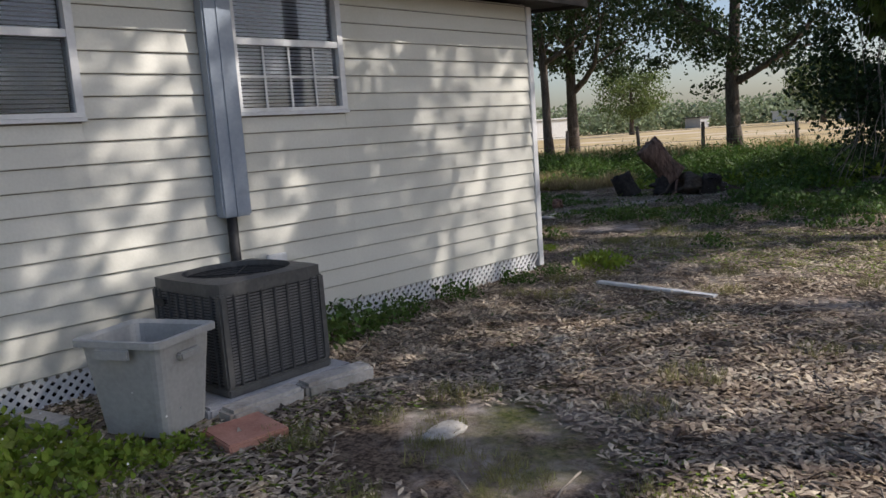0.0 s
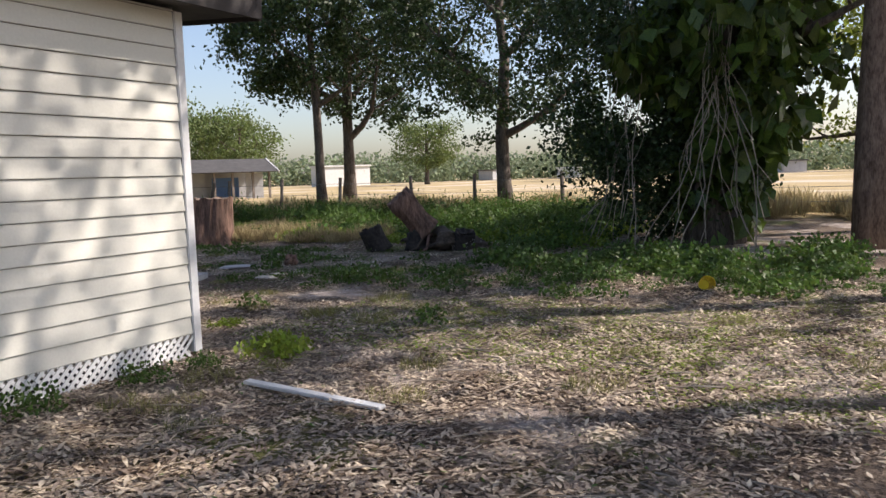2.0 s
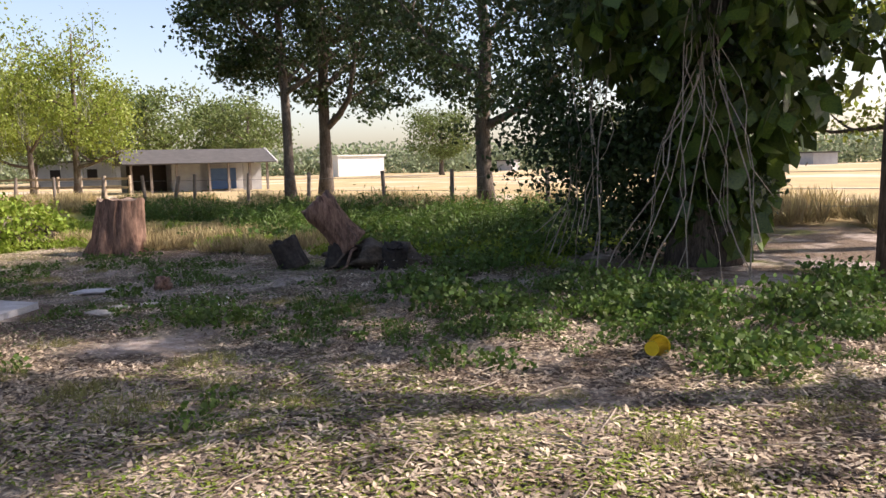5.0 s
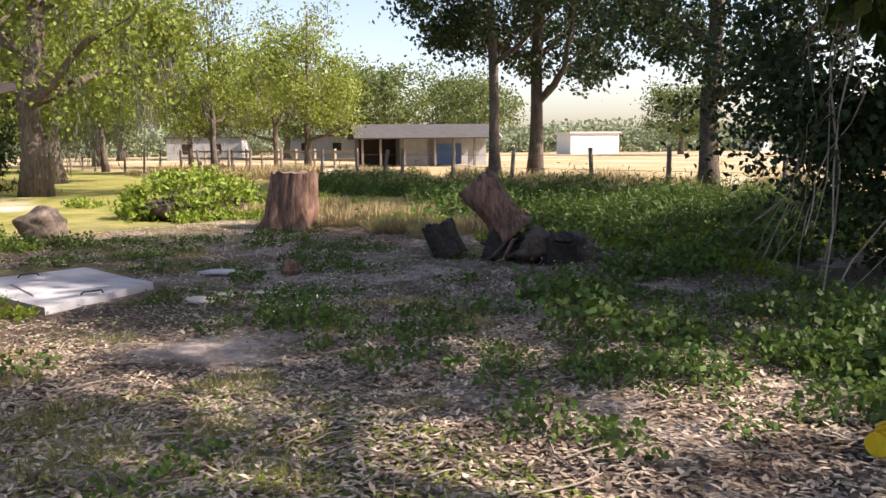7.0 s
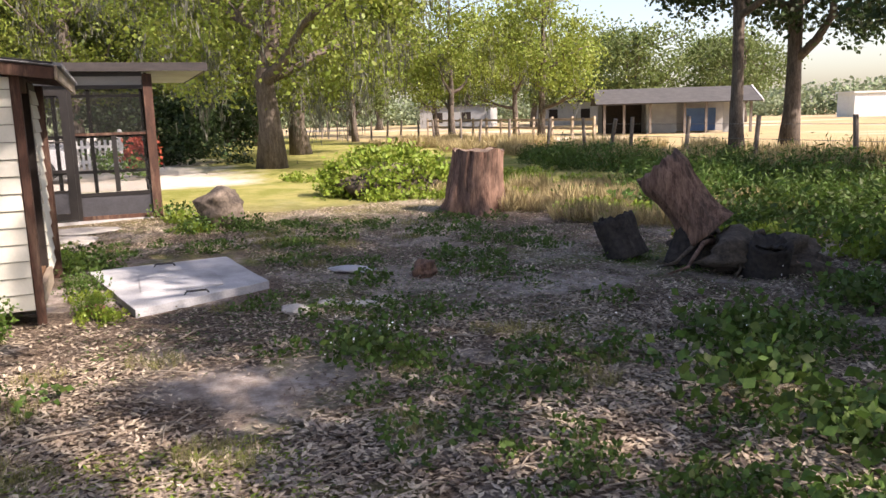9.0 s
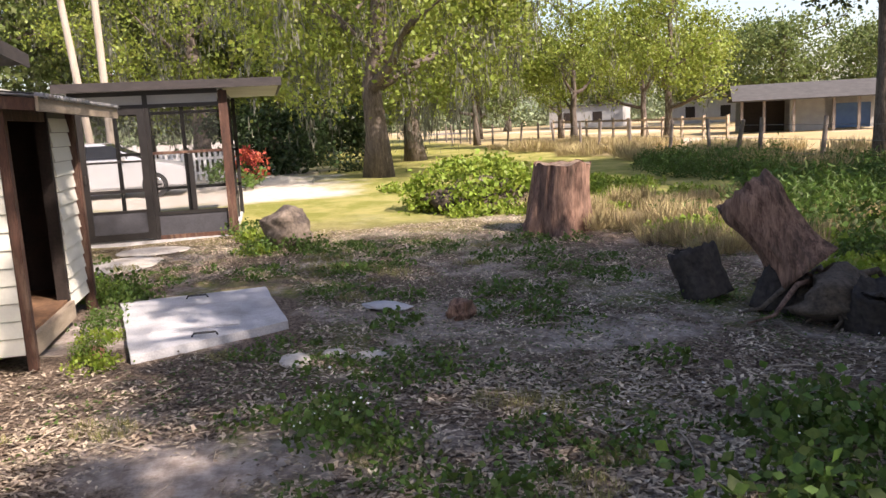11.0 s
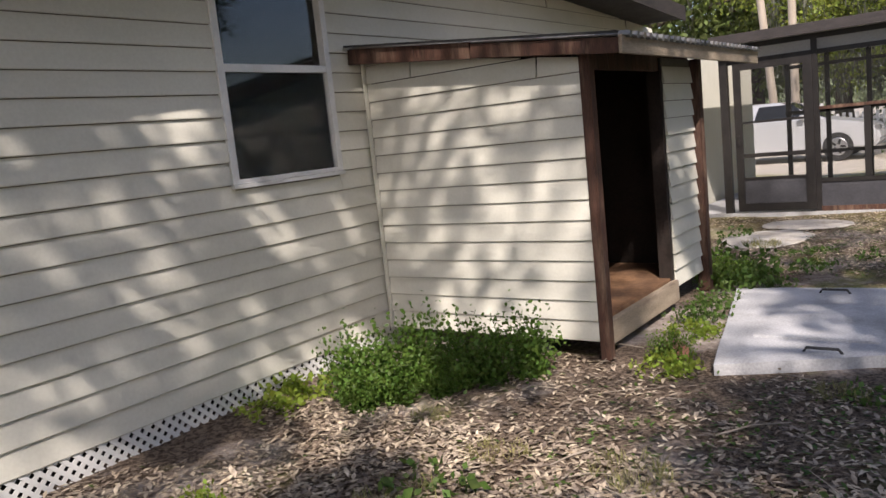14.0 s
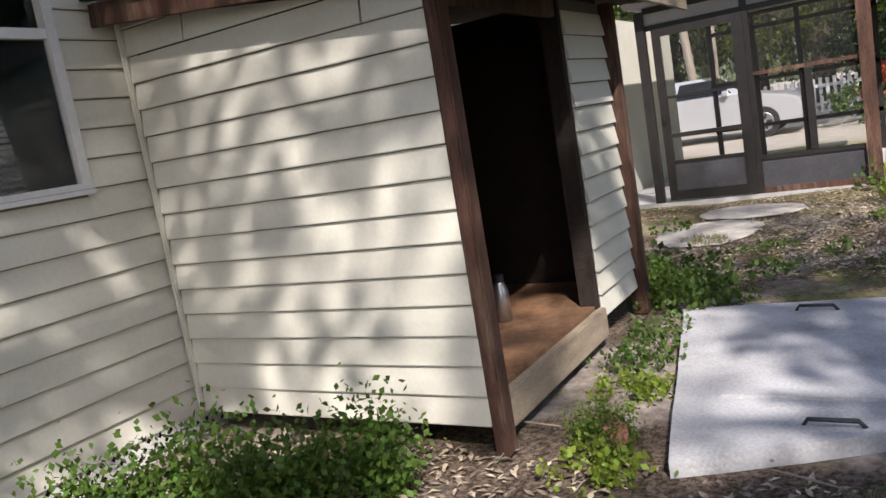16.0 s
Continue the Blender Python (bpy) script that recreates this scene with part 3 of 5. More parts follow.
# ---- by the east wall ----
def condenser():
    ac = empty("air_conditioner", -3.98, 4.20, 0.075, 2)
    tagged(ac, "dark grey outdoor air conditioner condenser on a concrete pad", "air conditioner")
    h, s = 0.60, 0.345
    part("base_pan", box(-s, s, -s, s, 0, 0.05, 0.01), M["acpaint"], ac)
    part("coil", box(-s + 0.03, s - 0.03, -s + 0.03, s - 0.03, 0.05, h - 0.06), M["acdark"], ac)
    for sx in (-1, 1):
        for sy in (-1, 1):
            part("corner_post", box(sx * (s - 0.05), sx * s, sy * (s - 0.05), sy * s, 0.05, h - 0.055, 0.01), M["acpaint"], ac)
    # louvred sides: pressed bands with fine slats
    ban = mesh_of(box(-0.007, 0.007, -0.010, 0.006, 0.05, h - 0.055, 0.004), M["acpaint"])
    fin = mesh_of(box(-s + 0.05, s - 0.05, -0.004, 0.004, -0.004, 0.004), M["acfin"])
    for k in range(4):
        side = part("side_grille", box(-s + 0.05, s - 0.05, -s + 0.022, -s + 0.027, 0.05, h - 0.055), M["acdark"], ac)
        side.matrix_basis = Matrix.Rotation(k * math.pi / 2, 4, "Z")
        for i in range(7):
            ob = part("grille_rib", ban, None, side)
            ob.matrix_basis = Matrix.Translation((-s + 0.05 + (2 * s - 0.1) * (i + 0.5) / 7, -s + 0.008, 0))
        for i in range(29):
            ob = part("slat", fin, None, side)
            ob.matrix_basis = Matrix.Translation((0, -s + 0.012, 0.07 + i * 0.0165))
    # top with a round opening
    bm = bmesh.new()
    n, ri = 32, 0.30
    outer, inner, low = [], [], []
    for i in range(n):
        a = 2 * math.pi * i / n
        c, sn = math.cos(a), math.sin(a)
        k = s / max(abs(c), abs(sn))
        k = min(k, s * 1.34)
        outer.append((bm.verts.new((c * k, sn * k, h)), bm.verts.new((c * k, sn * k, h - 0.07))))
        inner.append((bm.verts.new((c * ri, sn * ri, h + 0.012)), bm.verts.new((c * ri * 0.97, sn * ri * 0.97, h - 0.10))))
    for i in range(n):
        j = (i + 1) % n
        bm.faces.new((outer[i][0], outer[j][0], inner[j][0], inner[i][0]))
        bm.faces.new((outer[i][1], outer[j][1], outer[j][0], outer[i][0]))
        bm.faces.new((inner[i][0], inner[j][0], inner[j][1], inner[i][1]))
    part("top_cover", bm, M["acpaint"], ac, "grey cover with a round fan opening")
    part("fan_hub", tube([(0, 0, h - 0.16), (0, 0, h - 0.07)], [0.07, 0.06], 14), M["black"], ac)
    for k in range(4):
        a = k * math.pi / 2
        part("fan_blade", beam((0.05 * math.cos(a), 0.05 * math.sin(a), h - 0.12), (0.26 * math.cos(a), 0.26 * math.sin(a), h - 0.11), 0.14, 0.006), M["acdark"], ac)
    for r in (0.1, 0.17, 0.24, 0.29):
        bm = tube([(r * math.cos(t), r * math.sin(t), h - 0.02) for t in np.linspace(0, 2 * math.pi, 29)], [0.003] * 29, 4)
        part("guard_ring", bm, M["black"], ac)
    for k in range(4):
        a = (k + 0.5) * math.pi / 2
        part("guard_spoke", beam((0, 0, h - 0.02), (0.3 * math.cos(a), 0.3 * math.sin(a), h - 0.015), 0.006, 0.006), M["black"], ac)
    part("badge", box(-0.3, -0.2, -s - 0.012, -s - 0.006, h - 0.15, h - 0.11), M["black"], ac)
    return ac


condenser()
pad = tagged(part("concrete_pad", box(-4.48, -3.58, 3.72, 4.66, -0.05, 0.075, 0.015), M["concrete"]), "grey concrete pad under the condenser", "pad")
for x, y, r in ((-3.5, 3.98, 3), (-3.5, 4.46, -3)):
    ob = tagged(part("edging_block", box(-0.07, 0.07, -0.23, 0.23, -0.03, 0.085, 0.02), M["stone"]), "worn concrete edging block by the pad", "block", group="edging blocks")
    ob.matrix_basis = pose(x, y, 0, 0, 3, r)
ob = tagged(part("edging_block", box(-0.2, 0.2, -0.07, 0.07, -0.03, 0.07, 0.02), M["stone"]), "concrete edging block in weeds by the bin", "block", group="edging blocks")
ob.matrix_basis = pose(-4.3, 3.18, 0, 0, 0, 12)


def paver(x, y, r, sx, sy, sz, mat, label):
    bm = box(-sx, sx, -sy, sy, -0.02, sz, 0.008)
    for v in bm.verts:
        v.co += Vector((noise.noise(v.co * 9), noise.noise(v.co * 9 + Vector((4, 0, 0))), 0)) * 0.012
    ob = tagged(part("paver", bm, M[mat]), label, "paver")
    ob.matrix_basis = pose(x, y, 0.0, 1.5, -1, r)


paver(-3.27, 3.73, -8, 0.17, 0.15, 0.045, "brick", "salmon concrete paver lying on the ground")


def bin_():
    b = empty("storage_bin", -3.74, 3.52, 0.03, 22)
    b.scale = (1.02, 1.02, 0.9)
    tagged(b, "open grey plastic storage bin among weeds by the wall", "bin")
    bm = bmesh.new()
    rings = []
    spec = [(0.19, 0.15, 0.0), (0.235, 0.19, 0.50), (0.262, 0.217, 0.50), (0.262, 0.217, 0.535), (0.25, 0.205, 0.54), (0.228, 0.183, 0.52), (0.185, 0.145, 0.02)]
    for w, d, z in spec:
        ring = []
        for cx, cy, a0 in ((1, 1, 0), (-1, 1, 90), (-1, -1, 180), (1, -1, 270)):
            for k in range(4):
                a = radians(a0 + k * 30)
                ring.append(bm.verts.new((cx * (w - 0.045) + 0.045 * math.cos(a), cy * (d - 0.045) + 0.045 * math.sin(a), z)))
        rings.append(ring)
    for r0, r1 in zip(rings, rings[1:]):
        for k in range(16):
            bm.faces.new((r0[k], r0[(k + 1) % 16], r1[(k + 1) % 16], r1[k]))
    bm.faces.new(list(reversed(rings[0])))
    bm.faces.new(rings[-1])
    part("bin_body", bm, M["bin"], b)
    part("handle", box(0.225, 0.262, -0.07, 0.07, 0.40, 0.44, 0.008), M["bin"], b)
    part("rim_lip", box(-0.1, 0.1, -0.232, -0.215, 0.44, 0.50, 0.006), M["bin"], b)


bin_()
ob = tagged(part("plank", box(-0.545, 0.545, -0.032, 0.032, 0.0, 0.022, 0.004), M["white"]), "white-painted plank lying on the ground", "plank")
ob.matrix_basis = pose(-3.157, 7.43, 0.012, 1, 0.5, -5.0)


# ---- shed ----
SX, SY0, SY1, SX2 = -7.70, NY + 0.024, 9.69, -9.63


def shed():
    s = empty("shed", 0, 0)
    tagged(s, "small cream lap-sided lean-to shed with open doorway", "shed")
    e = part("side_wall", box(SX - 0.06, SX - 0.002, SY0, SY1 - 0.01, 0.14, 1.80), M["joint"], s)
    c = 0.1235
    clad(e, "y", SX, 1, SY0 + 0.03, SY1 - 0.01, 0.12, lambda a: 2.03 - (a - NY) * 0.132, c)
    part("corner_bead", box(SX + 0.003, SX + 0.03, SY0, SY0 + 0.028, 0.12, 2.06, 0.006), M["siding"], s)
    f = part("front_wall", box(SX2, -9.03, SY1 - 0.06, SY1 - 0.002, 0.16, 1.83), M["joint"], s)
    z = 0.17
    while z < 1.72:
        board(f, SX2, -9.015, z, z + c, SY1, "x", 1, 0.02)
        z += c
    # Inner faces carry the shed's interior shade in their near-black colour.
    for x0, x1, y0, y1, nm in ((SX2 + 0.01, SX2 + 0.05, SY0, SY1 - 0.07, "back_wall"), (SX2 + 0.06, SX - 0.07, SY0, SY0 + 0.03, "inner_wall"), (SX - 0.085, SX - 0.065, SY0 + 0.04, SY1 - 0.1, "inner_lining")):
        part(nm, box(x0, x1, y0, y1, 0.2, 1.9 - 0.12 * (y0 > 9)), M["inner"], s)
    fl = part("floor_deck", box(SX2 + 0.06, SX - 0.07, SY0 + 0.03, SY1 - 0.02, 0.20, 0.24), M["plywood"], s, "stained plywood floor with orange-brown patches")
    part("threshold", box(-9.02, SX - 0.06, SY1 - 0.015, SY1 + 0.03, 0.07, 0.225, 0.006), M["fadedwood"], s, "weathered timber sill")
    part("door_post", box(SX - 0.06, SX + 0.024, SY1 - 0.008, SY1 + 0.055, 0.0, 1.83, 0.008), M["brownwood"], s, "peeling dark brown timber post")
    part("door_post", box(SX2 - 0.11, SX2 - 0.01, SY1 - 0.03, SY1 + 0.06, 0.0, 1.83, 0.008), M["brownwood"], s)
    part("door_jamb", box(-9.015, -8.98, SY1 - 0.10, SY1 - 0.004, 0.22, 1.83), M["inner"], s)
    part("header", box(SX2, SX - 0.06, SY1 - 0.05, SY1 - 0.012, 1.74, 1.86), M["brownwood"], s)
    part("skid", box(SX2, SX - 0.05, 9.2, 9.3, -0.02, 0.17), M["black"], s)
    # roof: slopes down away from the house
    roof = part("roof_deck", bmesh.new(), M["brownwood"], s)
    bm = bmesh.new()
    ya, yb, za, zb = NY + 0.02, 9.98, 2.06, 1.85
    xa, xb = SX + 0.12, -10.45
    low = [bm.verts.new(c) for c in ((xa, ya, za), (xa, yb, zb), (xb, yb, zb), (xb, ya, za))]
    bm.faces.new(low)
    bmesh.ops.solidify(bm, geom=bm.faces[:], thickness=-0.02)
    bm.to_mesh(roof.data)
    bm.free()
    part("rake_board", beam((xa + 0.012, ya, za - 0.025), (xa + 0.012, ya + 0.98, za - 0.025 - 0.10), 0.022, 0.10, bevel=0.003), M["brownwood"], s)
    part("rake_board", beam((xa + 0.016, ya + 0.99, za - 0.13), (xa + 0.016, yb, zb - 0.025), 0.022, 0.085, bevel=0.003), M["brownwood"], s)
    part("eave_board", beam((xa + 0.02, yb + 0.012, zb - 0.02), (xb, yb + 0.012, zb - 0.03), 0.022, 0.10, bevel=0.003), M["fadedwood"], s, "faded timber eave board")
    part("drip_edge", beam((xa + 0.03, ya, za + 0.045), (xa + 0.03, yb, zb + 0.045), 0.05, 0.012), M["black"], s)
    for k in range(28):
        x = xa - 0.05 - k * 0.1
        part("roof_rib", tube([(x, ya, za + 0.03), (x, yb + 0.05, zb + 0.03)], [0.022, 0.022], 6), M["tin"], s)
    part("roof_sheet", beam(((xa + xb) / 2, ya, za + 0.03), ((xa + xb) / 2, yb + 0.05, zb + 0.025), xa - xb, 0.008), M["tin"], s, "pale corrugated metal roof")
    b = empty("bottle", -8.75, 9.25, 0.24)
    tagged(b, "grey thermos bottle standing on the shed floor", "bottle")
    part("bottle_body", tube([(0, 0, 0), (0, 0, 0.16), (0, 0, 0.2), (0, 0, 0.21)], [0.045, 0.045, 0.03, 0.028], 14), M["chrome"], b, smooth=True)
    part("cap", tube([(0, 0, 0.212), (0, 0, 0.25)], [0.03, 0.03], 14), M["black"], b)


shed()
paver(-7.95, 10.05, 35, 0.10, 0.05, 0.06, "brick", "half red brick beside the shed post")

# ---- slab ----
def well_slab():
    s = empty("concrete_slab", 0, 0)
    tagged(s, "pale cracked concrete slab set in the grass", "slab")
    bm = bmesh.new()
    corners = [(-7.66, 10.36), (-8.22, 11.49), (-9.76, 11.31), (-9.58, 9.98)]
    n = 9
    top = []
    for j in range(n + 1):
        row = []
        for i in range(n + 1):
            u, v = i / n, j / n
            a = Vector(corners[0]).lerp(Vector(corners[1]), u)
            b = Vector(corners[3]).lerp(Vector(corners[2]), u)
            p = a.lerp(b, v)
            e = 0.012 if i in (0, n) or j in (0, n) else 0.008
            row.append(bm.verts.new((p.x + e * noise.noise((p.x * 6, p.y * 6, 0)), p.y + e * noise.noise((p.x * 6, p.y * 6, 9)), 0.045 + 0.006 * noise.noise((p.x * 2, p.y * 2, 0)))))
        top.append(row)
    for j in range(n):
        for i in range(n):
            bm.faces.new((top[j][i], top[j][i + 1], top[j + 1][i + 1], top[j + 1][i]))
    r = bmesh.ops.extrude_face_region(bm, geom=bm.faces[:])
    for v in r["geom"]:
        if isinstance(v, bmesh.types.BMVert):
            v.co.z = -0.08
    part("slab_body", bm, M["concrete"], s)
    part("hatch", box(-9.1, -8.25, 10.42, 11.1, 0.02, 0.058, 0.006), M["concrete"], s, "set-in square concrete hatch")
    for c in ((-9.5, 10.68), (-8.02, 10.85)):
        part("lifting_handle", tube([(c[0], c[1] - 0.1, 0.04), (c[0] + 0.02, c[1] - 0.08, 0.075), (c[0] + 0.02, c[1] + 0.08, 0.075), (c[0], c[1] + 0.1, 0.04)], [0.009] * 4, 6), M["acdark"], s, "rusty iron handle")


well_slab()


def lump(name, x, y, r, squash, mat, label, cat, seed, rough=0.25, z=0, group=""):
    bm = bmesh.new()
    bmesh.ops.create_icosphere(bm, subdivisions=4, radius=1)
    for v in bm.verts:
        d = v.co.normalized()
        k = 1 + rough * noise.noise(d * 1.6 + Vector((seed, 0, 0))) + rough * 0.45 * noise.noise(d * 4.5 + Vector((0, seed, 0))) + rough * 0.2 * noise.noise(d * 11)
        v.co = Vector((d.x * r[0] * k, d.y * r[1] * k, max(-0.1, d.z * r[2] * k + squash)))
    ob = tagged(part(name, bm, M[mat], smooth=True), label, cat, group=group)
    ob.matrix_basis = pose(x, y, z, 0, 0, seed * 37)
    return ob


lump("boulder", -12.6, 11.62, (0.34, 0.30, 0.30), 0.24, "rock", "brown weathered boulder at the edge of the lawn", "boulder", 3, 0.3)
for i, (x, y, r) in enumerate(((-7.2, 11.5, 0.15), (-7.24, 11.78, 0.11), (-7.1, 12.0, 0.13))):
    lump("flat_stone", x, y, (r, r * 0.75, 0.03), 0.012, "stone", "flat pale stone half sunk in the ground", "stone", 5 + i, 0.2, group="flat stones")
lump("flat_stone", -8.54, 12.35, (0.24, 0.12, 0.03), 0.012, "concrete", "flat grey stepping stone in the grass", "stone", 11, 0.2)
lump("flat_stone", -2.5, 4.3, (0.12, 0.07, 0.03), 0.006, "stone", "pale stone lying in leaf litter", "stone", 12, 0.3)
lump("dirt_clod", -7.93, 12.87, (0.13, 0.1, 0.1), 0.05, "stump", "rust-brown clod of rotten wood", "clod", 13, 0.4)


# ---- stumps and logs ----
def stump(name, x, y, r0, r1, h, lean, seed, label):
    s = empty(name, x, y)
    tagged(s, label, "stump")
    bm = bmesh.new()
    n, m = 80, 18
    rings = []
    for j in range(m + 1):
        u = j / m
        ring = []
        for i in range(n):
            a = 2 * math.pi * i / n
            r = r0 + (r1 - r0) * min(1, u * 1.15) ** 0.6
            r *= 1 + 0.10 * noise.noise((math.cos(a) * 1.6 + seed, math.sin(a) * 1.6, u * 0.6)) + 0.11 * noise.noise((math.cos(a) * 6, math.sin(a) * 6, u * 1.2 + seed)) + 0.05 * noise.noise((math.cos(a) * 15, math.sin(a) * 15, u * 3)) + (1 - u) ** 4 * 0.22 * math.sin(a * 5 + seed)
            zz = h * u + (0.07 * noise.noise((math.cos(a) * 2, math.sin(a) * 2, seed)) * u)
            ring.append(bm.verts.new((r * math.cos(a) + lean[0] * u, r * math.sin(a) + lean[1] * u, zz - 0.04 * (1 - u))))
        rings.append(ring)
    for q0, q1 in zip(rings, rings[1:]):
        for i in range(n):
            bm.faces.new((q0[i], q0[(i + 1) % n], q1[(i + 1) % n], q1[i]))
    body = part("stump_bark", bm, M["stump"], s, smooth=True)
    bm = bmesh.new()
    c = bm.verts.new((lean[0], lean[1], h - 0.03))
    prev = [bm.verts.new((v[0], v[1], v[2])) for v in [(lean[0] + (r1 * 0.97) * math.cos(2 * math.pi * i / n) * (1 + 0.1 * noise.noise((math.cos(2 * math.pi * i / n) * 1.6 + seed, math.sin(2 * math.pi * i / n) * 1.6, 0.6))), lean[1] + (r1 * 0.97) * math.sin(2 * math.pi * i / n), h - 0.008 + 0.07 * noise.noise((math.cos(2 * math.pi * i / n) * 2, math.sin(2 * math.pi * i / n) * 2, seed))) for i in range(n)]]
    for i in range(n):
        bm.faces.new((c, prev[i], prev[(i + 1) % n]))
    part("cut_top", bm, M["stumptop"], s)
    return s


stump("tree_stump", -12.15, 15.3, 0.50, 0.38, 0.93, (0.12, 0.08), 2.0, "broad reddish-brown tree stump with flared base")


def ridged(a, b, radii, seed, ridge=0.10, sides=64, rings=18):
    """A log from a to b with furrowed, knotty bark."""
    bm = bmesh.new()
    a, b = Vector(a), Vector(b)
    d = (b - a).normalized()
    u = d.cross(Vector((0.31, 0.95, 0.05))).normalized()
    v = d.cross(u)
    rows = []
    for j in range(rings + 1):
        t = j / rings
        k = t * (len(radii) - 1)
        i0 = min(int(k), len(radii) - 2)
        r0 = radii[i0] + (radii[i0 + 1] - radii[i0]) * (k - i0)
        row = []
        for i in range(sides):
            q = 2 * math.pi * i / sides
            c, n = math.cos(q), math.sin(q)
            r = r0 * (1 + 1.4 * ridge * noise.noise((c * 1.4 + seed, n * 1.4, t * 1.1)) + ridge * noise.noise((c * 6, n * 6 + seed, t * 1.6)) + 0.5 * ridge * noise.noise((c * 14, n * 14, t * 4 + seed)))
            row.append(bm.verts.new(a + (b - a) * t + d * (0.05 * noise.noise((c * 3, n * 3, seed)) if j == rings else 0) + (u * c + v * n) * r))
        rows.append(row)
    for q0, q1 in zip(rows, rows[1:]):
        for i in range(sides):
            bm.faces.new((q0[i], q0[(i + 1) % sides], q1[(i + 1) % sides], q1[i]))
    hub = bm.verts.new(b - d * 0.05)
    low = bm.verts.new(a)
    inner = [bm.verts.new(b - d * 0.03 + (w.co - b) * 0.72) for w in rows[-1]]
    for i in range(sides):
        j = (i + 1) % sides
        bm.faces.new((rows[-1][i], rows[-1][j], inner[j], inner[i]))
        bm.faces.new((inner[i], inner[j], hub))
        bm.faces.new((rows[0][j], rows[0][i], low))
    return bm


def leaning_log():
    s = empty("fallen_trunk", -7.08, 15.42)
    tagged(s, "short thick tree trunk leaning on an uprooted root mound", "log")
    s.scale = (0.9, 0.9, 0.97)
    a, b = Vector((-0.02, 0.02, 0.30)), Vector((-0.42, -0.34, 0.96))
    part("trunk_bark", ridged(a, b, [0.29, 0.25, 0.235, 0.23, 0.235, 0.255, 0.23], 3.0, 0.13), M["stump"], s, smooth=True)
    d = (b - a).normalized()
    part("cut_end", ridged(b - d * 0.03, b - d * 0.012, [0.17, 0.17], 5.0, 0.2, 40, 2), M["stumptop"], s)
    for k in range(16):
        q, r = 2 * math.pi * k / 16 + random.uniform(-0.2, 0.2), random.uniform(0.35, 0.75)
        pts = [(0.15 + 0.2 * math.cos(q), 0.15 + 0.2 * math.sin(q), 0.2 + 0.06 * random.random()), (0.2 + 0.55 * r * math.cos(q), 0.2 + 0.55 * r * math.sin(q), 0.2 + 0.1 * random.random()), (0.22 + r * math.cos(q + 0.2), 0.22 + r * math.sin(q + 0.2), 0.06), (0.22 + r * 1.25 * math.cos(q + 0.1), 0.22 + r * 1.25 * math.sin(q + 0.1), 0.0)]
        part("root", tube(pts, [0.035, 0.026, 0.018, 0.008], 7, rough=0.3), M["brushwood" if k % 3 else "stump"], s, smooth=True)
    return s


leaning_log()
lump("root_mound", -6.8, 15.66, (0.6, 0.52, 0.25), 0.04, "brushwood", "mound of uprooted roots and rotted wood", "mound", 21, 0.8)
for i, (x, y, r, h, ln) in enumerate(((-7.78, 15.02, 0.21, 0.38, (-0.16, -0.1)), (-6.45, 15.5, 0.19, 0.30, (0.1, -0.05)), (-7.2, 15.25, 0.2, 0.28, (0.0, 0.08)))):
    s = empty("log_piece", x, y)
    tagged(s, "short dark log section standing by the root mound", "log", group="log pieces")
    part("log_bark", ridged((0, 0, -0.03), (ln[0], ln[1], h), [r * 1.05, r * 0.93, r * 0.88], 7.0 + i, 0.14, 40, 10), M["logdark"], s, smooth=True)
    part("cut_end", ridged((ln[0], ln[1], h - 0.03), (ln[0], ln[1], h - 0.012), [r * 0.62, r * 0.6], 9.0 + i, 0.2, 30, 2), M["logdark"], s)

bk = empty("bucket", -1.83, 12.2, 0.0)
bk.scale = (0.74, 0.74, 0.74)
tagged(bk, "small yellow plastic bucket lying in weeds", "bucket")
bm = tube([(-0.02, -0.08, 0.09), (0, 0.1, 0.085)], [0.075, 0.1], 20, cap=False)
bmesh.ops.solidify(bm, geom=bm.faces[:], thickness=0.006)
part("bucket_body", bm, M["yellow"], bk, smooth=True)
part("bucket_bottom", tube([(-0.02, -0.083, 0.09), (-0.02, -0.078, 0.09)], [0.072, 0.072], 20), M["yellow"], bk)
part("rim", tube([(0.103 * math.cos(t), 0.1, 0.085 + 0.103 * math.sin(t)) for t in np.linspace(0, 2 * math.pi, 25)], [0.007] * 25, 6), M["yellow"], bk)


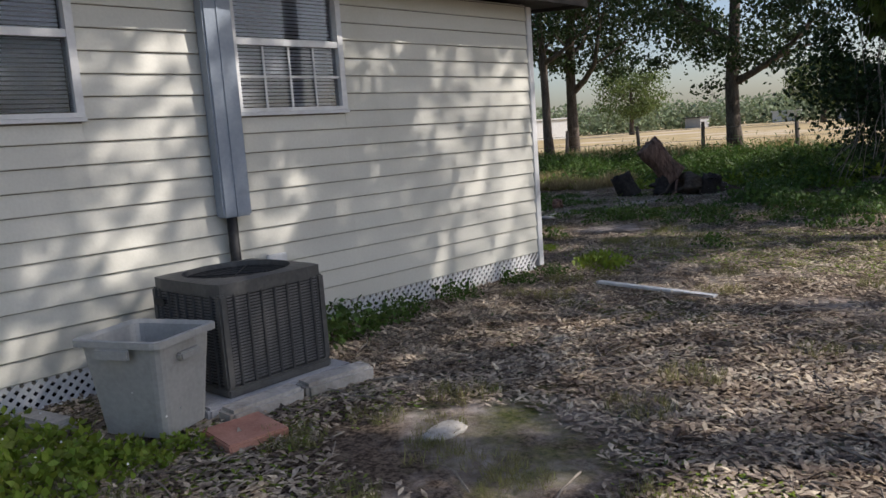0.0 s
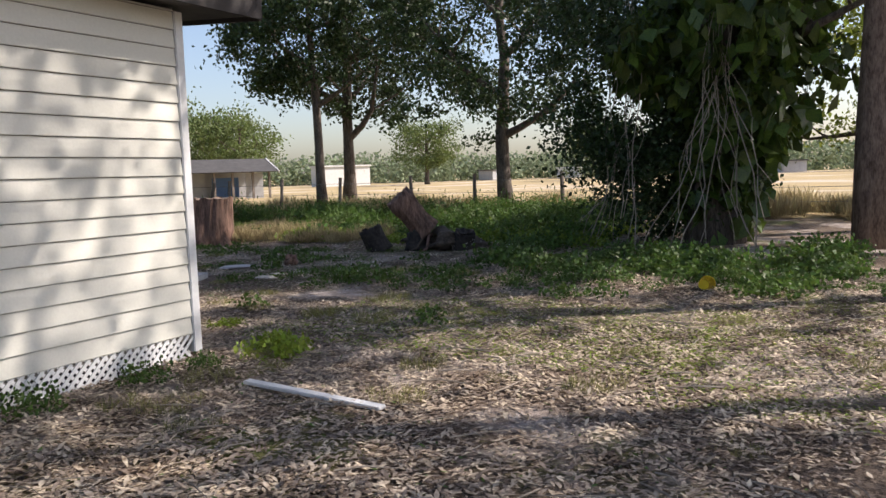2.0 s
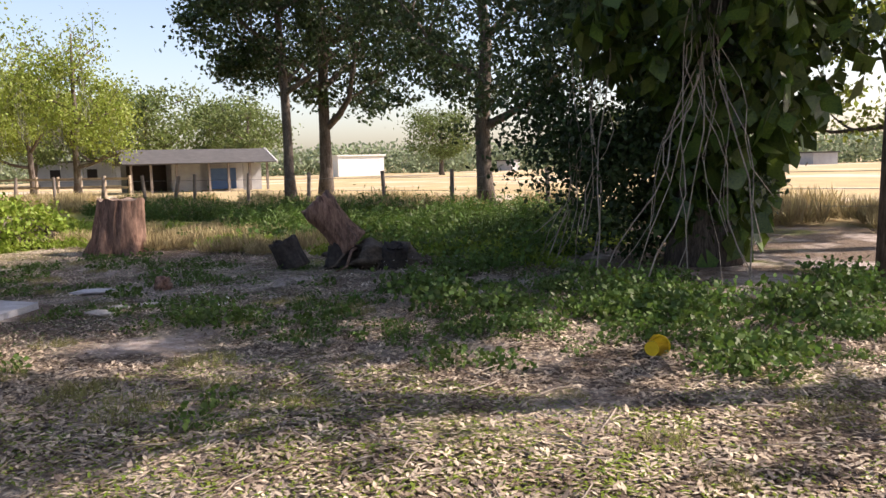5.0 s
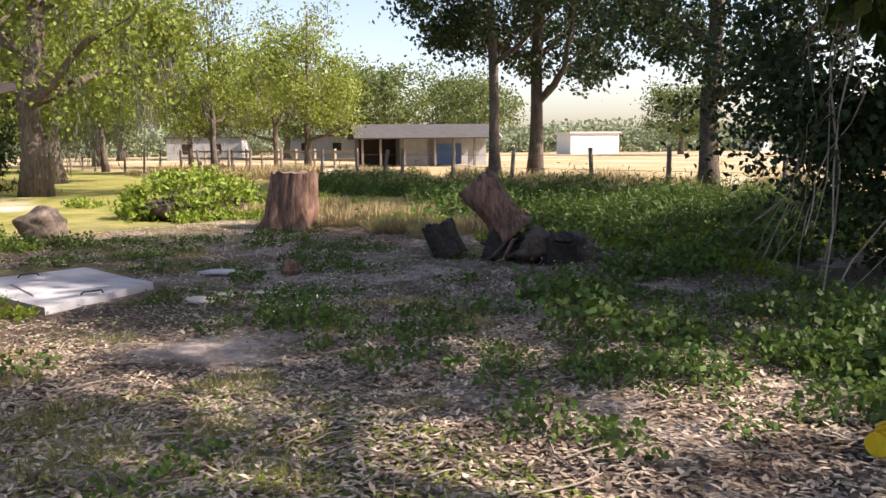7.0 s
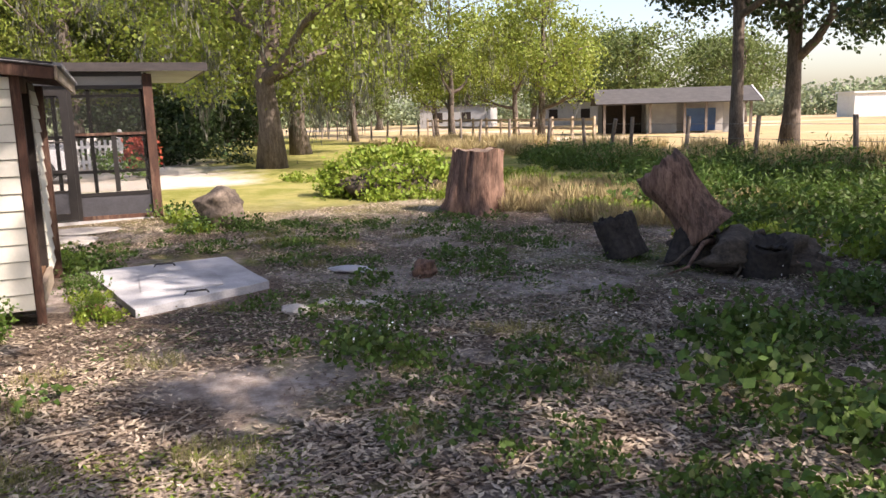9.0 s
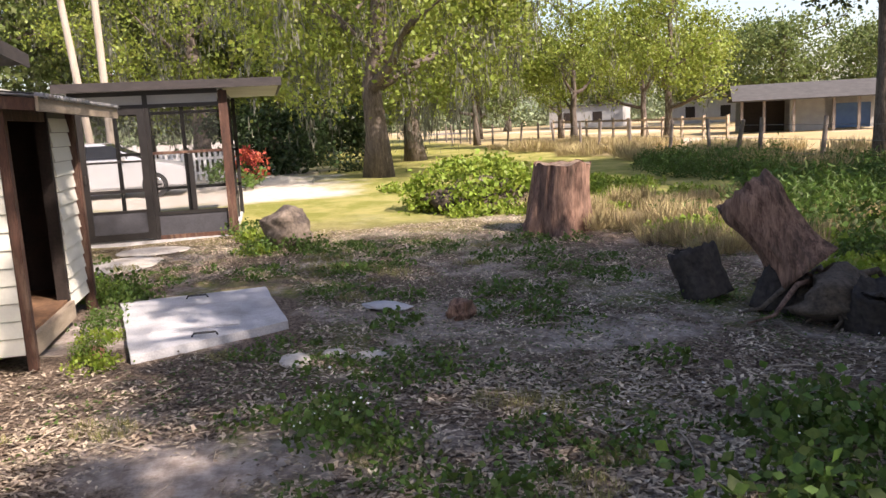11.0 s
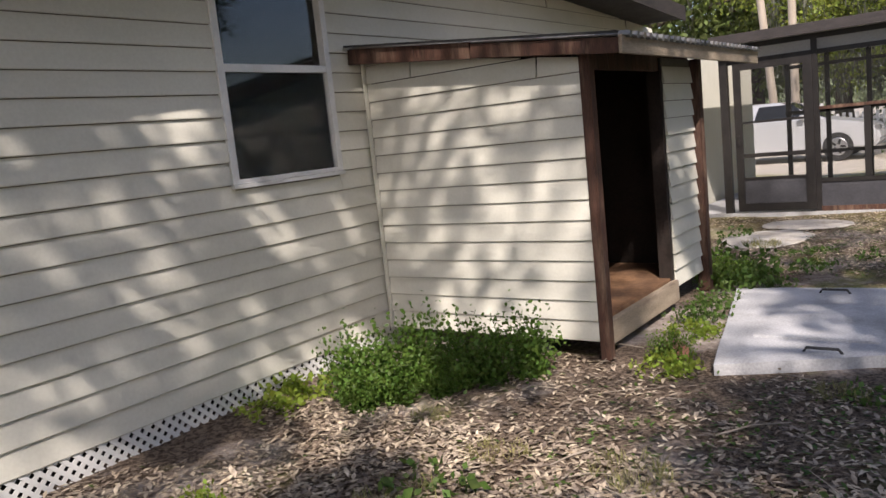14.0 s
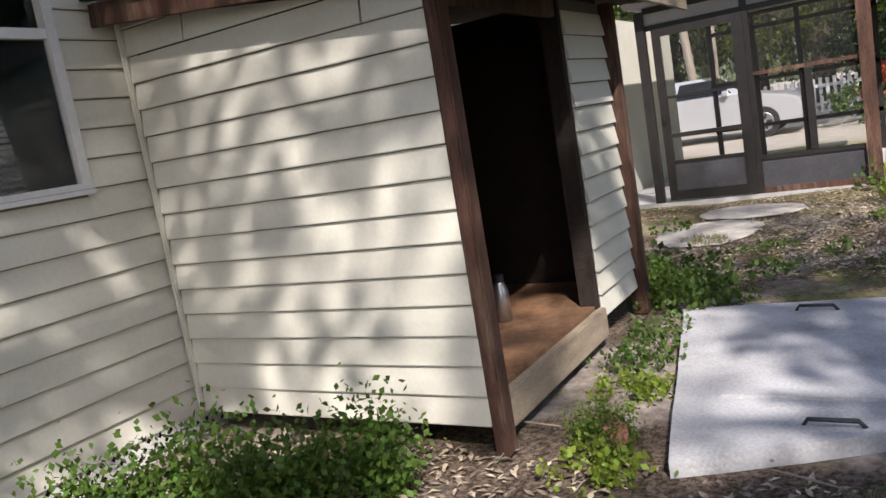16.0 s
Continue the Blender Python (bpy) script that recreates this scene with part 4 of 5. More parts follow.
# ---- screened porch ----
def porch():
    p = empty("screen_porch", 0, 0)
    tagged(p, "dark bronze screened porch with flat roof and screen door", "porch")
    px, y0, y1, px2 = -14.2, 8.80, 10.85, -17.6
    p.scale = (1, 1, 0.955)

    def fr(n, a, b, w=0.05, d=0.05, mat="bronze", label=""):
        return part(n, beam(a, b, w, d), M[mat], p, label)

    fr("porch_post", (px, y1 + 0.02, 0), (px, y1 + 0.02, 2.30), 0.11, 0.13, "brownwood", "dark brown timber post")
    fr("porch_post", (px, y0 - 0.13, 0), (px, y0 - 0.13, 2.30), 0.08, 0.1)
    for y in (9.77,):
        fr("mullion", (px, y, 0), (px, y, 2.32), 0.06, 0.07)
    for z, b in ((2.10, 0.06), (2.30, 0.07)):
        fr("rail", (px, y0 - 0.08, z), (px, y1 - 0.05, z), 0.05, b)
    fr("rail", (px, 9.80, 1.38), (px, y1 - 0.05, 1.38), 0.05, 0.04, "brownwood")
    fr("rail", (px, 9.80, 0.44), (px, y1 - 0.05, 0.44), 0.05, 0.05)
    fr("bottom_plate", (px, 9.80, 0.05), (px, y1 - 0.05, 0.05), 0.07, 0.1, "brownwood")
    fr("mullion", (px, 10.33, 0.47), (px, 10.33, 1.35), 0.05, 0.07)
    part("kick_panel", box(px - 0.01, px + 0.01, 9.8, y1 - 0.05, 0.1, 0.42), M["kick"], p)
    # door
    d = part("screen_door", box(px + 0.03, px + 0.07, y0, y0 + 0.09, 0.06, 2.07), M["bronze"], p, "bronze aluminium screen door")
    for a, b in (((y0 + 0.84, y0 + 0.95), (0.06, 2.07)), ((y0 + 0.09, y0 + 0.84), (1.98, 2.07)), ((y0 + 0.09, y0 + 0.84), (0.06, 0.17)), ((y0 + 0.09, y0 + 0.84), (0.80, 0.85)), ((y0 + 0.09, y0 + 0.84), (0.50, 0.53)), ((y0 + 0.09, y0 + 0.84), (1.26, 1.29))):
        part("door_rail", box(px + 0.032, px + 0.068, *a, *b), M["bronze"], d)
    part("door_kick_plate", box(px + 0.04, px + 0.055, y0 + 0.09, y0 + 0.84, 0.17, 0.5), M["kick"], d)
    part("door_mesh", box(px + 0.05, px + 0.052, y0 + 0.09, y0 + 0.84, 0.53, 1.98), M["screen"], d)
    part("door_handle", box(px + 0.07, px + 0.11, y0 + 0.03, y0 + 0.06, 0.98, 1.1, 0.006), M["bronze"], d)
    part("screen", box(px - 0.002, px, 9.8, y1 - 0.05, 0.47, 2.08), M["screen"], p)
    part("upper_panel", box(px - 0.006, px + 0.002, y0 - 0.08, y1 - 0.06, 2.13, 2.27), M["barnwall"], p, "dusty pale panel under the roof")
    # far side
    for y in (8.75, 9.35, 9.95, 10.9):
        fr("far_mullion", (px2, y, 0), (px2, y, 2.3), 0.05, 0.07)
    for z in (0.6, 1.3, 2.08, 2.28):
        fr("far_rail", (px2, 8.7, z), (px2, 10.92, z), 0.05, 0.06)
    for x in (-15.5, -16.7):
        fr("side_post", (x, y1, 0), (x, y1, 2.3), 0.06, 0.06)
    for z in (0.44, 1.38, 2.3):
        fr("side_rail", (px - 0.05, y1, z), (px2, y1, z), 0.05, 0.05)
    part("side_kick_panel", box(px2, px - 0.06, y1 - 0.01, y1 + 0.01, 0.05, 0.42), M["kick"], p)
    part("side_screen", box(px2, px - 0.06, y1 - 0.002, y1, 0.46, 2.27), M["screen"], p)
    part("porch_floor", box(px2, px + 0.05, NY + 0.03, y1 + 0.06, -0.05, 0.035), M["concrete"], p)
    part("porch_roof", box(px2 - 0.3, px + 0.22, NY + 0.54, 11.72, 2.36, 2.43), M["fascia"], p, "flat dark roof")
    part("roof_soffit", box(px2 - 0.28, px + 0.2, NY + 0.56, 11.7, 2.335, 2.356), M["barnwall"], p, "pale boarded underside")
    part("roof_edge", box(px + 0.22, px + 0.245, NY + 0.54, 11.74, 2.33, 2.46), M["fascia"], p)
    part("roof_edge", box(px2 - 0.3, px + 0.22, 11.72, 11.745, 2.33, 2.45), M["fascia"], p)
    lamp = part("ceiling_lamp", box(px - 0.5, px - 0.38, 9.3, 9.42, 2.2, 2.33, 0.02), M["white"], p, "small white porch lamp")


porch()
tagged(part("wall_porch", box(-18.2, -13.42, NY - 0.3, NY, 0, 2.3), M["siding"]), "cream wall of the house behind the porch", "wall", kind="structure")
for x, y, sx, sy in ((-12.2, 9.6, 0.45, 0.6), (-13.2, 9.8, 0.4, 0.5)):
    lump("path_slab", x, y, (sx, sy, 0.02), 0.004, "stone", "worn broken concrete path slab before the porch", "slab", int(x * -7), 0.12, group="path slabs")


# ---- trees ----
def limb(bm, a, d, length, r, depth, tips, sides=7):
    pts, rad = [Vector(a)], [r]
    p, q = Vector(a), Vector(d).normalized()
    k = 5
    for i in range(k):
        q = (q + Vector((random.gauss(0, 0.16), random.gauss(0, 0.16), random.gauss(0.03, 0.12)))).normalized()
        p = p + q * length / k
        pts.append(p.copy())
        rad.append(max(0.012, r * (1 - 0.75 * (i + 1) / k)))
    tube(pts, rad, sides, bm)
    tips.append(p.copy())
    tips.append(pts[3].copy())
    if depth:
        for i in (2, 3, 4):
            side = Vector((random.gauss(0, 1), random.gauss(0, 1), random.uniform(-0.1, 0.7))).normalized()
            limb(bm, pts[i], (q * 0.6 + side).normalized(), length * 0.55, rad[i] * 0.65, depth - 1, tips, 5)


def tree(name, x, y, h, r, crown_z, radii, leaf, bark, label, n_clump=130, per=70, size=0.16, spread=0.45, lean=(0, 0), limbs=7, moss=0, limb_from=0.45, crown_off=(0, 0), group="", hole=-0.09):
    t = empty(name, x, y)
    tagged(t, label, "tree", group=group)
    bm = bmesh.new()
    k = 9
    pts = [Vector((lean[0] * i / k + 0.10 * r * 8 * noise.noise((i * 0.6, x, y)), lean[1] * i / k + 0.8 * r * noise.noise((i * 0.6, y, x)), h * i / k - 0.05)) for i in range(k + 1)]
    rad = [r * (1.35 if i == 0 else 1.0) * (1 - 0.8 * i / k) for i in range(k + 1)]
    tube(pts, rad, 14, bm, rough=0.25)
    tips = []
    for i in range(limbs):
        a = 2 * math.pi * (i + random.random() * 0.6) / limbs
        u = limb_from + (0.95 - limb_from) * (i * 0.37 % 1)
        j = min(k, int(u * k))
        d = Vector((math.cos(a), math.sin(a), random.uniform(0.15, 0.8)))
        limb(bm, pts[j], d, (radii[0] + radii[1]) * 0.42, rad[j] * 0.6 + 0.02, 1, tips)
    part("trunk", bm, M[bark], t, smooth=True)
    c = (pts[-1].x * 0.6 + crown_off[0], pts[-1].y * 0.6 + crown_off[1], crown_z)
    pt, cc = clumps(n_clump, c, radii, spread, per, hole=hole)
    tp = np.array([tuple(q) for q in tips])
    extra = np.repeat(tp, per // 2, axis=0)
    extra = extra + rng.normal(size=extra.shape) * spread * 0.8
    pt = np.concatenate([pt, extra])
    pt = pt[pt[:, 2] > 1.6]
    part("crown", leaf_mesh(pt, size * rng.uniform(0.6, 1.3, len(pt)), M[leaf], 0.3), None, t)
    if moss:
        base = cc[rng.integers(0, len(cc), moss)]
        base = base[base[:, 2] < crown_z + radii[2] * 0.5]
        strands = np.repeat(base, 45, axis=0) + rng.normal(size=(len(base) * 45, 3)) * np.array((0.13, 0.13, 0.5))
        strands[:, 2] -= rng.random(len(strands)) * 0.9
        part("hanging_moss", leaf_mesh(strands, rng.uniform(0.2, 0.5, len(strands)), M["moss"], 6.0, 0.05), None, t, "grey hanging moss")["kind"] = "stuff"
    return t


# three dark oaks at the fence
tree("oak_tree", -16.6, 24.6, 11, 0.17, 7.0, (3.0, 3.0, 3.5), "leaf_dark", "bark", "slender oak with dark crown at the fence", 300, 105, 0.15, 0.3, (-0.3, 0), 9, limb_from=0.35, hole=0.03, crown_off=(-0.9, 0), group="fence oaks")
tree("oak_tree", -17.2, 27.0, 12, 0.23, 6.9, (4.2, 4.2, 4.0), "leaf_dark", "bark", "slender oak with dark crown at the fence", 380, 110, 0.15, 0.32, (0.2, 0), 10, limb_from=0.28, hole=0.03, group="fence oaks")
tree("oak_tree", -9.9, 24.6, 10.5, 0.22, 6.0, (3.9, 3.6, 4.0), "leaf_dark", "bark", "dark oak growing at the yard edge", 420, 105, 0.14, 0.3, (-0.2, 0.2), 10, limb_from=0.26, hole=0.0, group="fence oaks")

# mossy live oaks to the west
wt = tree("live_oak", -25.5, 14.7, 12, 0.36, 6.0, (5.4, 5.4, 4.6), "leaf_oak", "bark", "large live oak with yellow-green leaves and grey moss", 500, 100, 0.15, 0.5, (0.3, 0.5), 10, 150, 0.24, group="live oaks", hole=-0.04)
copy_thing(wt, pose(-35, 9.0, 0, 0, 0, 130))
c2 = copy_thing(wt, pose(-34, 17.5, 0, 0, 0, 220))
wt2 = tree("live_oak", -33, 28.5, 7.6, 0.18, 4.5, (3.0, 3.0, 2.2), "leaf_oak", "bark", "young oak with bright green crown beyond the fence", 210, 85, 0.15, 0.42, (0.3, 0), 8, 12, 0.3, group="field oaks", hole=-0.02)
for x, y, r, s in ((-40, 27, 150, 1.05), (-44, 33, 200, 1.05), (-48, 24, 250, 1.1), (-52, 31, 300, 1.0)):
    c2 = copy_thing(wt2, pose(x, y, 0, 0, 0, r))
    c2.scale = (s, s, s)
wt3 = tree("field_tree", -60, 66, 7.5, 0.3, 4.9, (4.4, 4.4, 3.0), "leaf_mid", "bark", "rounded green field tree behind the barn", 150, 60, 0.3, 0.7, (0, 0), 6, limb_from=0.3, group="field trees")
for x, y, r, s in ((-66, 58, 70, 1.2), (-72, 50, 150, 1.1), (-80, 62, 250, 1.3), (-70, 72, 30, 1.2), (-88, 50, 310, 1.3), (-86, 38, 10, 1.2), (-50, 88, 80, 1.0), (-30, 95, 120, 0.9)):
    c2 = copy_thing(wt3, pose(x, y, 0, 0, 0, r))
    c2.scale = (s, s, s)
# western wood
ww = tree("wood_tree", -42, 6, 15, 0.32, 7.5, (5.6, 5.6, 6.2), "leaf_mid", "bark", "tall dense woodland tree with hanging moss", 330, 70, 0.27, 0.7, (0, 0), 8, 110, 0.2, group="woodland trees")
for x, y, r, s in ((-40, 12, 70, 0.95), (-40, -2, 150, 1.1), (-47, 18, 200, 0.9), (-36, -8, 250, 1.0), (-50, 10, 30, 1.2), (-52, 0, 300, 1.2), (-46, -12, 20, 1.2), (-58, 18, 95, 1.1), (-62, 28, 140, 0.9)):
    c2 = copy_thing(ww, pose(x, y, 0, 0, 0, r))
    c2.scale = (s, s, s)
# pines and shade trees to the north-east and east
pn = tree("pine_tree", -0.45, 17.0, 16, 0.235, 11.5, (3.0, 3.0, 3.0), "leaf_dark", "pinebark", "tall straight pine with reddish plated bark", 75, 55, 0.17, 0.4, (0.1, 0), 6, limb_from=0.6, group="pines")
for x, y, r, s in ((0.35, 18.2, 70, 0.7), (0.85, 18.3, 10, 0.5), (6.3, 13.4, 200, 0.95), (3.3, 23, 250, 1.0)):
    c2 = copy_thing(pn, pose(x, y, 0, 0, 0, r))
    c2.scale = (s, s, s)
# Shade oaks are added out of view; their crowns dapple walls and yard.
tree("shade_oak", 4.2, 8.6, 9.5, 0.3, 7.6, (3.7, 5.6, 1.7), "leaf_mid", "bark", "unseen spreading oak shading the side yard", 200, 90, 0.17, 0.24, (-0.6, 0), 6, 0, 0.6, crown_off=(-3.2, 0.2), group="shade oaks")
tree("shade_oak", 4.6, 15.4, 10.5, 0.32, 8.4, (4.0, 3.5, 1.8), "leaf_mid", "bark", "unseen spreading oak shading the back yard", 150, 90, 0.17, 0.24, (-0.6, 0), 6, 0, 0.65, hole=0.0, crown_off=(-3.9, 0.3), group="shade oaks")
tree("shade_oak", 4.8, 19.6, 9.8, 0.28, 7.8, (4.6, 3.6, 2.2), "leaf_mid", "bark", "unseen spreading oak shading the overgrown yard edge", 170, 90, 0.17, 0.25, (-0.6, 0), 7, 0, 0.55, hole=0.02, crown_off=(-3.0, -0.6), group="shade oaks")
tree("shade_oak", 3.0, 22.4, 11, 0.26, 9.2, (4.0, 3.5, 2.0), "leaf_mid", "bark", "unseen tall oak behind the pines shading the yard", 150, 90, 0.17, 0.26, (-0.5, 0), 6, 0, 0.65, crown_off=(-2.4, -0.7), group="shade oaks")
tree("edge_tree", -0.2, 25.0, 8.5, 0.14, 4.7, (2.8, 2.6, 3.0), "leaf_oak", "bark", "young yellow-green tree at the yard edge", 230, 85, 0.14, 0.32, (0.2, 0), 8, 0, 0.25)


def vine_tree():
    t = empty("vine_covered_tree", -2.75, 17.5)
    tagged(t, "tree smothered in broad-leaved vines with hanging aerial roots", "tree")
    bm = bmesh.new()
    tube([(0, 0, -0.1), (0.05, 0, 1.5), (-0.05, 0.05, 4), (0.1, 0, 7), (0, 0, 10)], [0.55, 0.42, 0.38, 0.3, 0.12], 16, bm, rough=0.3)
    tips = []
    for i in range(9):
        a = 2 * math.pi * i / 9
        limb(bm, (0, 0, 2.6 + 0.5 * i), (math.cos(a), math.sin(a), 0.3), 2.8, 0.13, 1, tips)
    part("trunk", bm, M["bark"], t, smooth=True)
    n = 5200
    z = 0.25 + rng.random(n) ** 0.75 * 7.0
    a = rng.random(n) * 2 * math.pi
    lump_r = np.array([0.8 + 0.7 * noise.noise((math.cos(q) * 1.6, math.sin(q) * 1.6, w * 0.8)) for q, w in zip(a, z)])
    rr = (0.55 + 0.95 * np.clip((z - 0.4) / 2.4, 0, 1)) * lump_r * (0.6 + 0.4 * rng.random(n)) * 1.15
    pt = np.stack([rr * np.cos(a) + 0.25, rr * np.sin(a), z], axis=1)
    part("vine_leaves", leaf_mesh(pt, rng.uniform(0.16, 0.46, n), M["leaf_vine"], 1.8, 0.36), None, t, "broad glossy green vine leaves")
    pt, _ = clumps(450, (-0.9, 0.7, 5.2), (3.1, 3.0, 4.3), 0.36, 120, 0.3)
    low, _ = clumps(210, (-0.9, 0.4, 1.9), (2.0, 1.8, 2.3), 0.3, 130, 0.2)
    pt = np.concatenate([pt, low])
    pt = pt[pt[:, 2] > 0.05]
    part("crown", leaf_mesh(pt, rng.uniform(0.055, 0.115, len(pt)), M["leaf_dark"], 0.3), None, t)
    for i in range(7):
        na = radians(random.uniform(200, 320))
        nz = random.uniform(2.4, 4.6)
        for s in range(4):
            a = na + random.uniform(-0.5, 0.4)
            r0, r1 = random.uniform(1.35, 1.75), random.uniform(1.6, 2.4)
            end = random.choice((0.02, 0.02, 0.02, random.uniform(0.4, 1.4)))
            pts = []
            for k in range(9):
                u = k / 8
                q = r0 + (r1 - r0) * u ** 2.2
                b2 = na + (a - na) * u
                pts.append((q * math.cos(b2) + 0.09 * math.sin(k * 1.3 + i + s), q * math.sin(b2) + 0.09 * math.cos(k * 1.1 + s * 2), nz + (end - nz) * u))
            w = random.uniform(0.003, 0.01)
            part("aerial_root", tube(pts, [w] * 9, 5), M["root"], t)
    return t


vine_tree()


# ---- undergrowth ----
def weed_mesh(kind, mat, n_stem, h, r, leaf_size):
    c = []
    for i in range(n_stem):
        a, q = random.random() * 6.283, r * math.sqrt(random.random())
        hh = h * random.uniform(0.45, 1.0) * (1.1 - 0.5 * q / r)
        lx, ly = random.gauss(0, 0.16) * h, random.gauss(0, 0.16) * h
        for k in range(9):
            u = (k + random.random()) / 9
            c.append((q * math.cos(a) + lx * u + random.gauss(0, 0.03), q * math.sin(a) + ly * u + random.gauss(0, 0.03), hh * u))
    c = np.array(c)
    if kind == "grass":
        return leaf_mesh(c * np.array((1, 1, 0.15)), h * rng.uniform(0.5, 1.1, len(c)), M[mat], 0, 0.022, (0, 0, 1.1))
    if kind == "fern":
        return leaf_mesh(c, leaf_size * rng.uniform(0.7, 1.3, len(c)), M[mat], -0.2, 0.1)
    return leaf_mesh(c, leaf_size * rng.uniform(0.6, 1.4, len(c)), M[mat], 0.1, 0.34)


WEEDS = {
    "broad": weed_mesh("broad", "weed", 40, 0.36, 0.40, 0.06),
    "low": weed_mesh("broad", "weed", 40, 0.13, 0.45, 0.045),
    "tall": weed_mesh("fern", "weed", 70, 0.62, 0.42, 0.10),
    "feather": weed_mesh("broad", "weed_soft", 210, 0.42, 0.24, 0.028),
    "plume": weed_mesh("broad", "weed_plume", 210, 0.62, 0.10, 0.034),
    "lime": weed_mesh("broad", "weed_lime", 44, 0.24, 0.36, 0.06),
    "sprig": weed_mesh("broad", "weed", 9, 0.2, 0.2, 0.05),
    "tuft": weed_mesh("grass", "grass", 34, 0.17, 0.35, 0.1),
    "straw": weed_mesh("grass", "straw", 60, 0.5, 0.5, 0.1),
}
TAG = {
    "broad": ("weed_clump", "clump of broad-leaved green weeds in the yard"), "low": ("weed_clump", "low mat of green weeds on the ground"),
    "tall": ("weed_clump", "tall feathery green weeds"), "feather": ("weed_clump", "soft light green feathery weed"),
    "plume": ("weed_clump", "upright plume of feathery green weed"),
    "sprig": ("weed_clump", "small sparse green seedlings"),
    "lime": ("weed_clump", "bright yellow-green sunlit weeds"), "tuft": ("grass_tuft", "thin tuft of yard grass"), "straw": ("grass_tuft", "tall dry straw-coloured grass"),
}


def weed(kind, x, y, s=1.0):
    nm, lb = TAG[kind]
    ob = tagged(new(nm, WEEDS[kind]), lb, "weeds" if nm == "weed_clump" else "grass", group=kind + " plants")
    ob.matrix_basis = pose(x, y, -0.01, 0, 0, random.random() * 360) @ Matrix.Diagonal((s, s, s * random.uniform(0.85, 1.2), 1))


def strew(kind, n, x0, x1, y0, y1, s0=0.7, s1=1.3, keep=None):
    """Many plants of a kind as one ground cover."""
    src = np.empty(len(WEEDS[kind].vertices) * 3, dtype=np.float32)
    WEEDS[kind].vertices.foreach_get("co", src)
    src, out = src.reshape(-1, 3), []
    for _ in range(n):
        x, y = random.uniform(x0, x1), random.uniform(y0, y1)
        if keep is None or keep(x, y):
            s, a = random.uniform(s0, s1), random.random() * 6.283
            c, d = math.cos(a) * s, math.sin(a) * s
            out.append(np.stack([src[:, 0] * c - src[:, 1] * d + x, src[:, 0] * d + src[:, 1] * c + y, src[:, 2] * s - 0.01], 1))
    v = np.concatenate(out).reshape(-1, 4, 3)
    tagged(new("undergrowth" if TAG[kind][0] == "weed_clump" else "yard_grass", quads(v, WEEDS[kind].materials[0])), TAG[kind][1], "weeds", kind="stuff")


slab_free = lambda x, y: not (-10.4 < x < -7.6 and 9.0 < y < 11.8)
strew("broad", 26, -5.4, -0.4, 13.2, 16.8, 0.6, 1.2)
strew("low", 24, -5.5, -0.2, 12.0, 15.0, 0.5, 1.0)
strew("sprig", 60, -5.5, 1.0, 11.0, 16.0, 0.5, 1.2)
strew("tall", 60, -13.5, -5.5, 18.2, 23.5, 0.8, 1.5)
strew("broad", 50, -12.5, -4.5, 16.9, 20.0, 0.8, 1.5)
strew("lime", 40, -11, -4.5, 16.3, 20, 0.8, 1.4)
strew("tall", 60, -24, -5, 21.0, 24.5, 0.9, 1.5)
strew("straw", 130, -40, 4, 22.5, 28, 0.7, 1.4)
strew("lime", 60, -20, -13.4, 14.0, 19.5, 0.7, 1.3)
strew("low", 14, -12.4, -5.5, 10.2, 15.0, 0.5, 1.0, slab_free)
strew("sprig", 34, -12.4, -3.5, 9.0, 15.5, 0.5, 1.1, slab_free)
strew("straw", 40, -14.5, -8.5, 15.8, 19.5, 0.4, 0.8)
for x, y, s in ((-5.75, 11.72, 0.8), (-5.55, 11.9, 0.55), (-6.0, 11.6, 0.6), (-5.0, 13.9, 1.0), (-4.6, 13.6, 0.9), (-2.4, 13.4, 1.1), (-1.25, 12.1, 1.0), (-1.0, 12.5, 0.9), (-3.3, 12.2, 0.6), (-3.9, 12.0, 0.5), (-10.6, 9.2, 1.0), (-9.7, 10.0, 0.7), (-9.2, 9.9, 0.5), (-8.7, 9.95, 0.5), (-10.2, 9.9, 0.9), (-12.2, 11.3, 0.8), (-12.0, 11.9, 0.8), (-13.9, 11.1, 1.0)):
    weed("broad", x, y, s)
for x, y, s in ((-7.9, 10.05, 0.5), (-10.0, 9.75, 0.9)):
    weed("feather", x, y, s)
for x, y, s in ((-6.75, 8.75, 0.95), (-6.6, 8.66, 0.8), (-6.9, 8.9, 0.85), (-6.68, 8.92, 0.75), (-7.0, 9.1, 0.9), (-7.12, 9.25, 0.75), (-6.5, 8.8, 0.6), (-7.3, 9.4, 0.85), (-6.85, 9.08, 0.6)):
    weed("plume", x, y, s)
for x, y, s in ((-6.6, 8.3, 0.7), (-6.3, 8.25, 0.5), (-4.3, 8.4, 0.6), (-4.15, 8.25, 0.7), (-7.65, 10.1, 0.5), (-8.4, 10.0, 0.5), (-5.3, 8.9, 0.4), (-13.3, 11.2, 0.9), (-12.3, 11.2, 0.7)):
    weed("lime", x, y, s)
for x, y, s in ((-4.45, 5.35, 0.85), (-4.4, 5.7, 0.6), (-4.5, 6.6, 0.5), (-4.45, 7.3, 0.5), (-4.5, 6.0, 0.5), (-4.4, 5.05, 0.8), (-4.35, 7.75, 0.35)):
    weed("broad", x, y, s)
